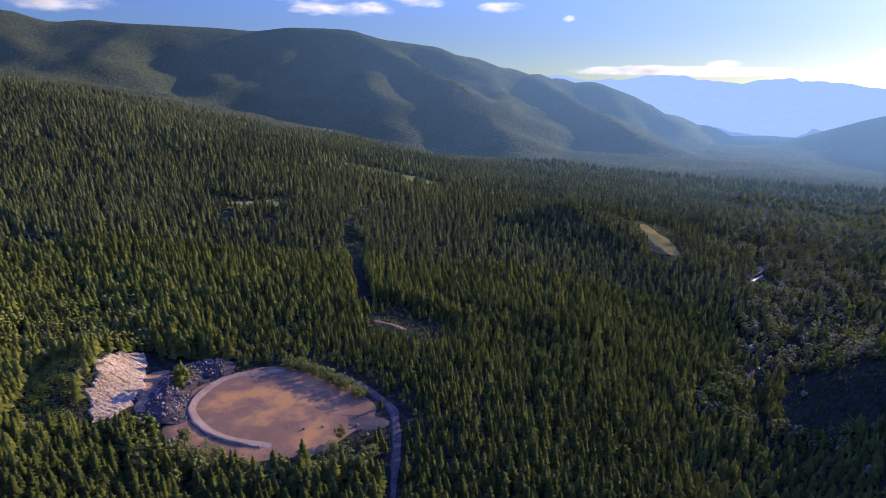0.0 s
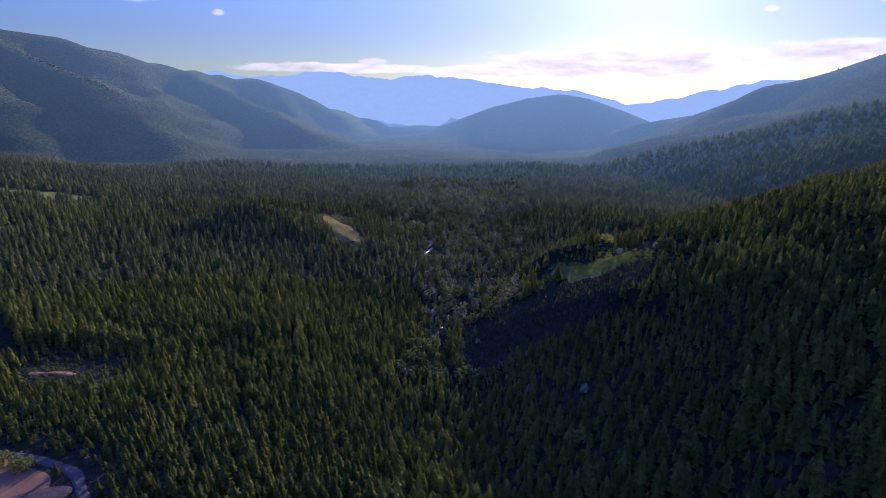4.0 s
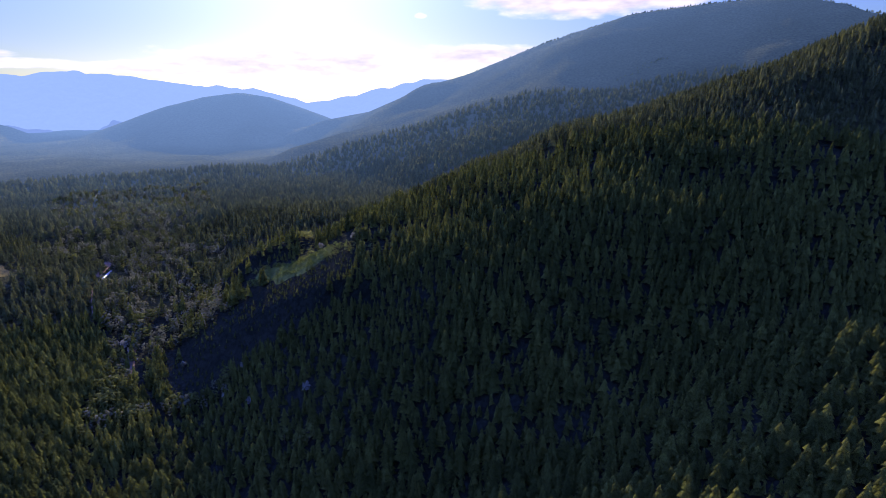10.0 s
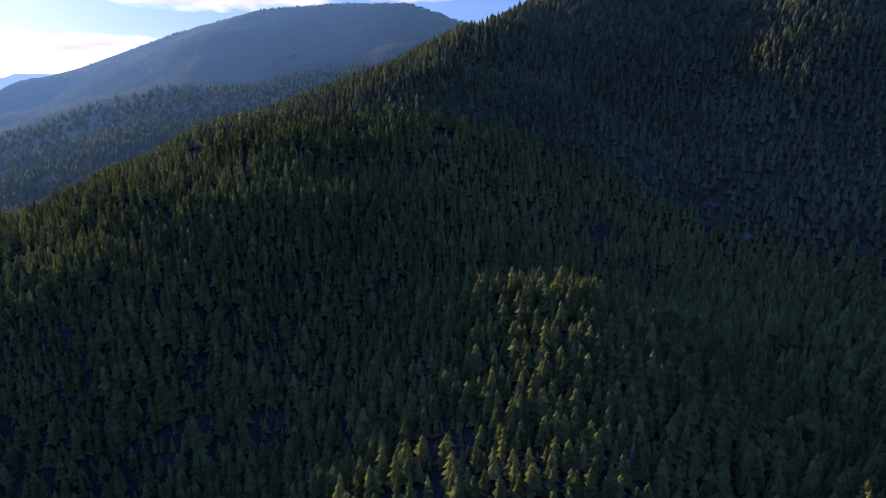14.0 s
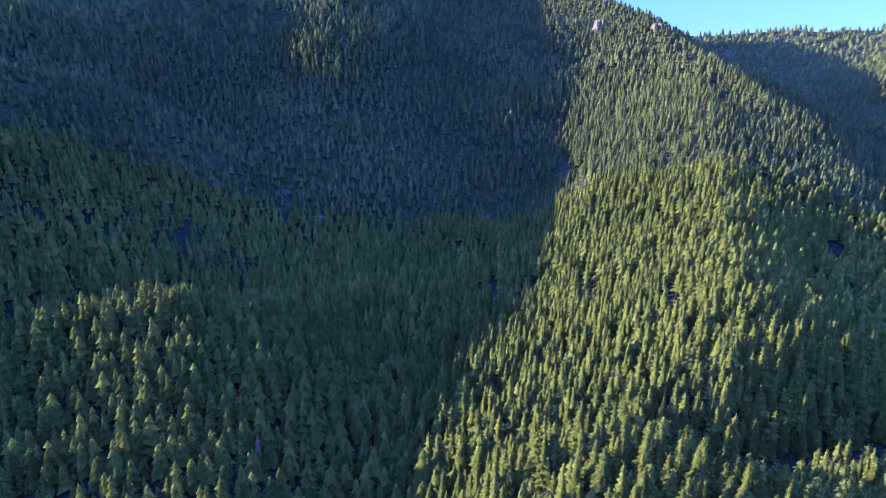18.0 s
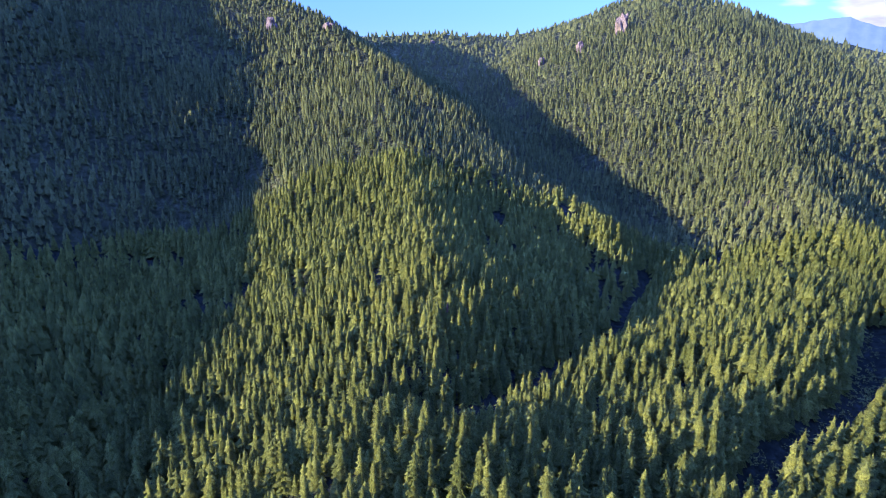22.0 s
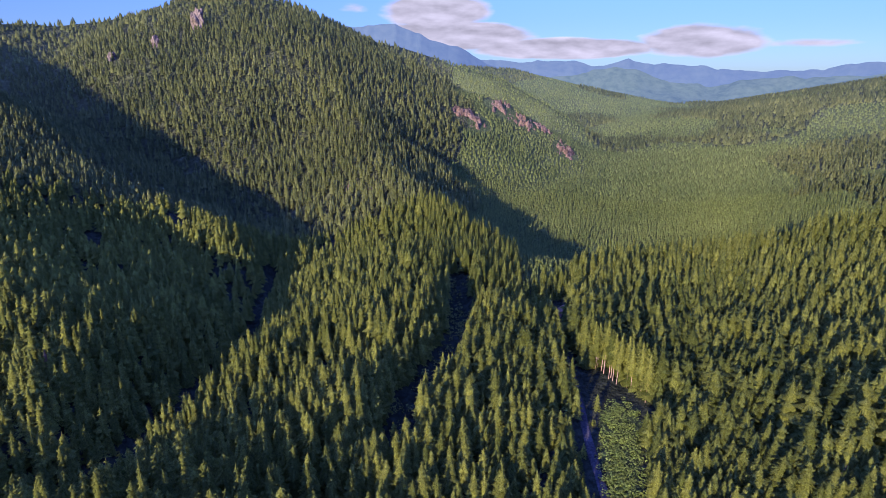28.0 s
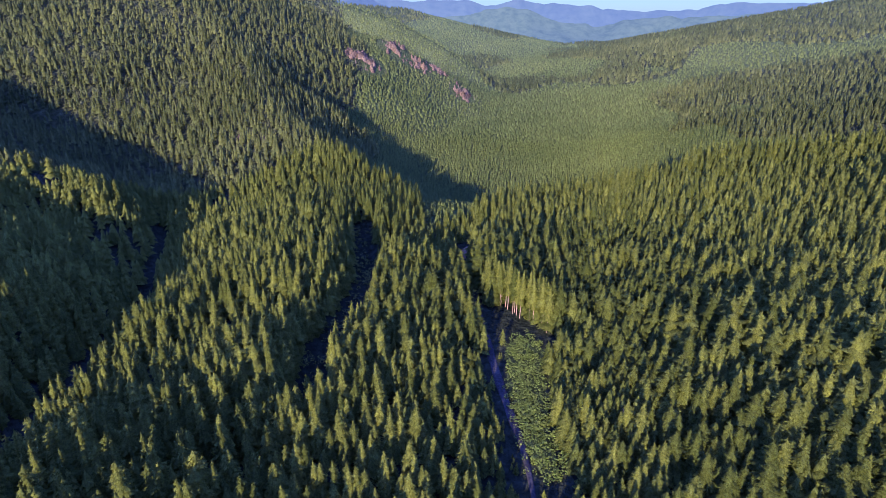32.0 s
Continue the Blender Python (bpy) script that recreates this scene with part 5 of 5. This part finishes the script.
# dying firs with rust-brown needles
rusty = fir_parts(95, conifer(95, 13, 6, spread=0.15), "dying fir with rust-brown needles among green firs", needles="rust")
stand(rusty, [(*polar(b, d), h) for b, d, h in ((249.4, 288, 21), (252.9, 256, 16), (246.5, 232, 17), (118.2, 268, 17), (119.6, 262, 15), (170.0, 330, 18))], rng)
# firs with long bare trunks along the edge of the clearing
edge = fir_parts(90, conifer(90, 14, 8, spread=0.125, bare_foot=0.5), "fir with a long bare tan trunk at the clearing's edge", "tan_bark", 0.0075)
edge_places = []
for i in range(26):
    f = i / 25
    b, d = 222.2 + 6.9 * f + rng.uniform(-0.3, 0.3), 301 - 28 * f + rng.uniform(-2, 6)
    edge_places.append((*polar(b, d), rng.uniform(26, 33)))
stand(edge, edge_places, rng)


# ---- pale broadleaf trees in the valley ----
def limb(bm, a, b, r0, r1, sides=6):
    """A tapered round branch from a to b."""
    a, b = Vector(a), Vector(b)
    q = (b - a).to_track_quat("Z", "Y").to_matrix()
    ring = [[bm.verts.new(p + q @ Vector((r * math.cos(2 * math.pi * i / sides), r * math.sin(2 * math.pi * i / sides), 0))) for i in range(sides)] for p, r in ((a, r0), (b, r1))]
    for i in range(sides):
        bm.faces.new((ring[0][i], ring[0][(i + 1) % sides], ring[1][(i + 1) % sides], ring[1][i]))


def broadleaf(seed, mat, label, group):
    """A unit-high broadleaf tree: trunk, five limbs and a crown of leaf clumps."""
    rs = random.Random(seed)
    tree = tagged(new("broadleaf_tree"), label, "tree", group)
    bm = bmesh.new()
    limb(bm, (0, 0, -0.05), (0.01, 0, 0.3), 0.028, 0.02)
    limb(bm, (0.01, 0, 0.3), (0, 0.02, 0.62), 0.02, 0.008)
    part("trunk", bm, MAT["bark"], tree)
    for i in range(5):
        a, z = 2 * math.pi * i / 5 + rs.uniform(-0.4, 0.4), rs.uniform(0.22, 0.45)
        bm = bmesh.new()
        limb(bm, (0.005, 0, z), (0.2 * math.cos(a), 0.2 * math.sin(a), z + rs.uniform(0.15, 0.3)), 0.011, 0.003, 5)
        part("limb", bm, MAT["bark"], tree)
    ob = new("crown", mesh_of("crown", *round_crown(seed, 26, 14, 0.36, 0.25), mat))
    ob.parent = tree
    return tree


pale_one = leafy("pale leaves near", (0.16, 0.17, 0.10), (0.27, 0.26, 0.17), 0.5, per_object=True)
PALE = ((45.0, 490), (43.0, 464), (45.3, 434), (44.6, 448), (51.1, 407), (39.6, 564), (34.9, 639), (35.3, 628), (34.3, 650), (40.3, 806), (63.4, 1311), (58.8, 1203), (47.4, 1208), (53.5, 600), (56.8, 560))
stand(broadleaf(5, pale_one, "pale yellowing broadleaf tree catching the evening sun", "pale trees in the valley"), [(*polar(b, d), rng.uniform(9, 14) * (0.7 if d < 500 else 0.9)) for b, d in PALE], rng)
ROUNDED = ((50.1, 359), (51.0, 362), (48.5, 372), (352.9, 309), (355.9, 286), (354.5, 280), (353.6, 322), (357.3, 300), (354.6, 292), (356.4, 296), (346.5, 288), (343.2, 300), (341.0, 318), (338.0, 345), (350.2, 282))
stand(broadleaf(6, MAT["leaf_one"], "rounded light green broadleaf tree", "broadleaf trees round the pit"), [(*polar(b, d), rng.uniform(8, 14)) for b, d in ROUNDED], rng)


# ---- dead snags and fallen logs on the near slope ----
def snag(seed):
    rs = random.Random(seed)
    tree = tagged(new("dead_tree"), "bare grey dead fir standing among the green firs", "dead tree", "dead firs on the slope")
    bm = bmesh.new()
    limb(bm, (0, 0, -0.04), (0.01, 0, 0.55), 0.014, 0.008)
    limb(bm, (0.01, 0, 0.55), (0.0, 0.01, 1.0), 0.008, 0.002)
    part("trunk", bm, MAT["pale_bark"], tree)
    for i in range(14):
        a, z = rs.uniform(0, 6.28), rs.uniform(0.35, 0.95)
        bm = bmesh.new()
        le = 0.1 * (1.1 - z) + 0.02
        limb(bm, (0, 0, z), (le * math.cos(a), le * math.sin(a), z - 0.02), 0.003, 0.001, 4)
        part("branch", bm, MAT["pale_bark"], tree)
    return tree


SNAGS = ((151, 238), (158.5, 240), (163.5, 212), (172, 262), (183, 300), (196, 240), (233, 190), (238, 205), (229, 300), (205, 260))
stand(snag(4), [(*polar(b, d), rng.uniform(11, 16)) for b, d in SNAGS], rng)


def log(b, d, le, turn):
    bm = bmesh.new()
    limb(bm, (-le / 2, 0, 0), (le / 2, 0, 0), 0.26, 0.16, 8)
    for f in (-1, 1):
        bmesh.ops.contextual_create(bm, geom=[v for v in bm.verts if (v.co.x > 0) == (f > 0)])
    ob = new("fallen_log", bpy.data.meshes.new("fallen_log"))
    bm.to_mesh(ob.data)
    bm.free()
    ob.data.materials.append(MAT["bark"])
    x, y = polar(b, d)
    ob.matrix_basis = pose(x, y, float(height(x, y)) + 0.75, 0, 0, turn)
    return tagged(ob, "weathered fallen log on open ground", "log", "fallen logs")


for b, d, le, turn in ((150.8, 240, 8, 20), (152, 236, 7, 75), (154.6, 238, 8, -30), (157.6, 210, 8, 50), (158.6, 203, 6, -10), (155.6, 233, 6, 110)):
    log(b, d, le, turn)
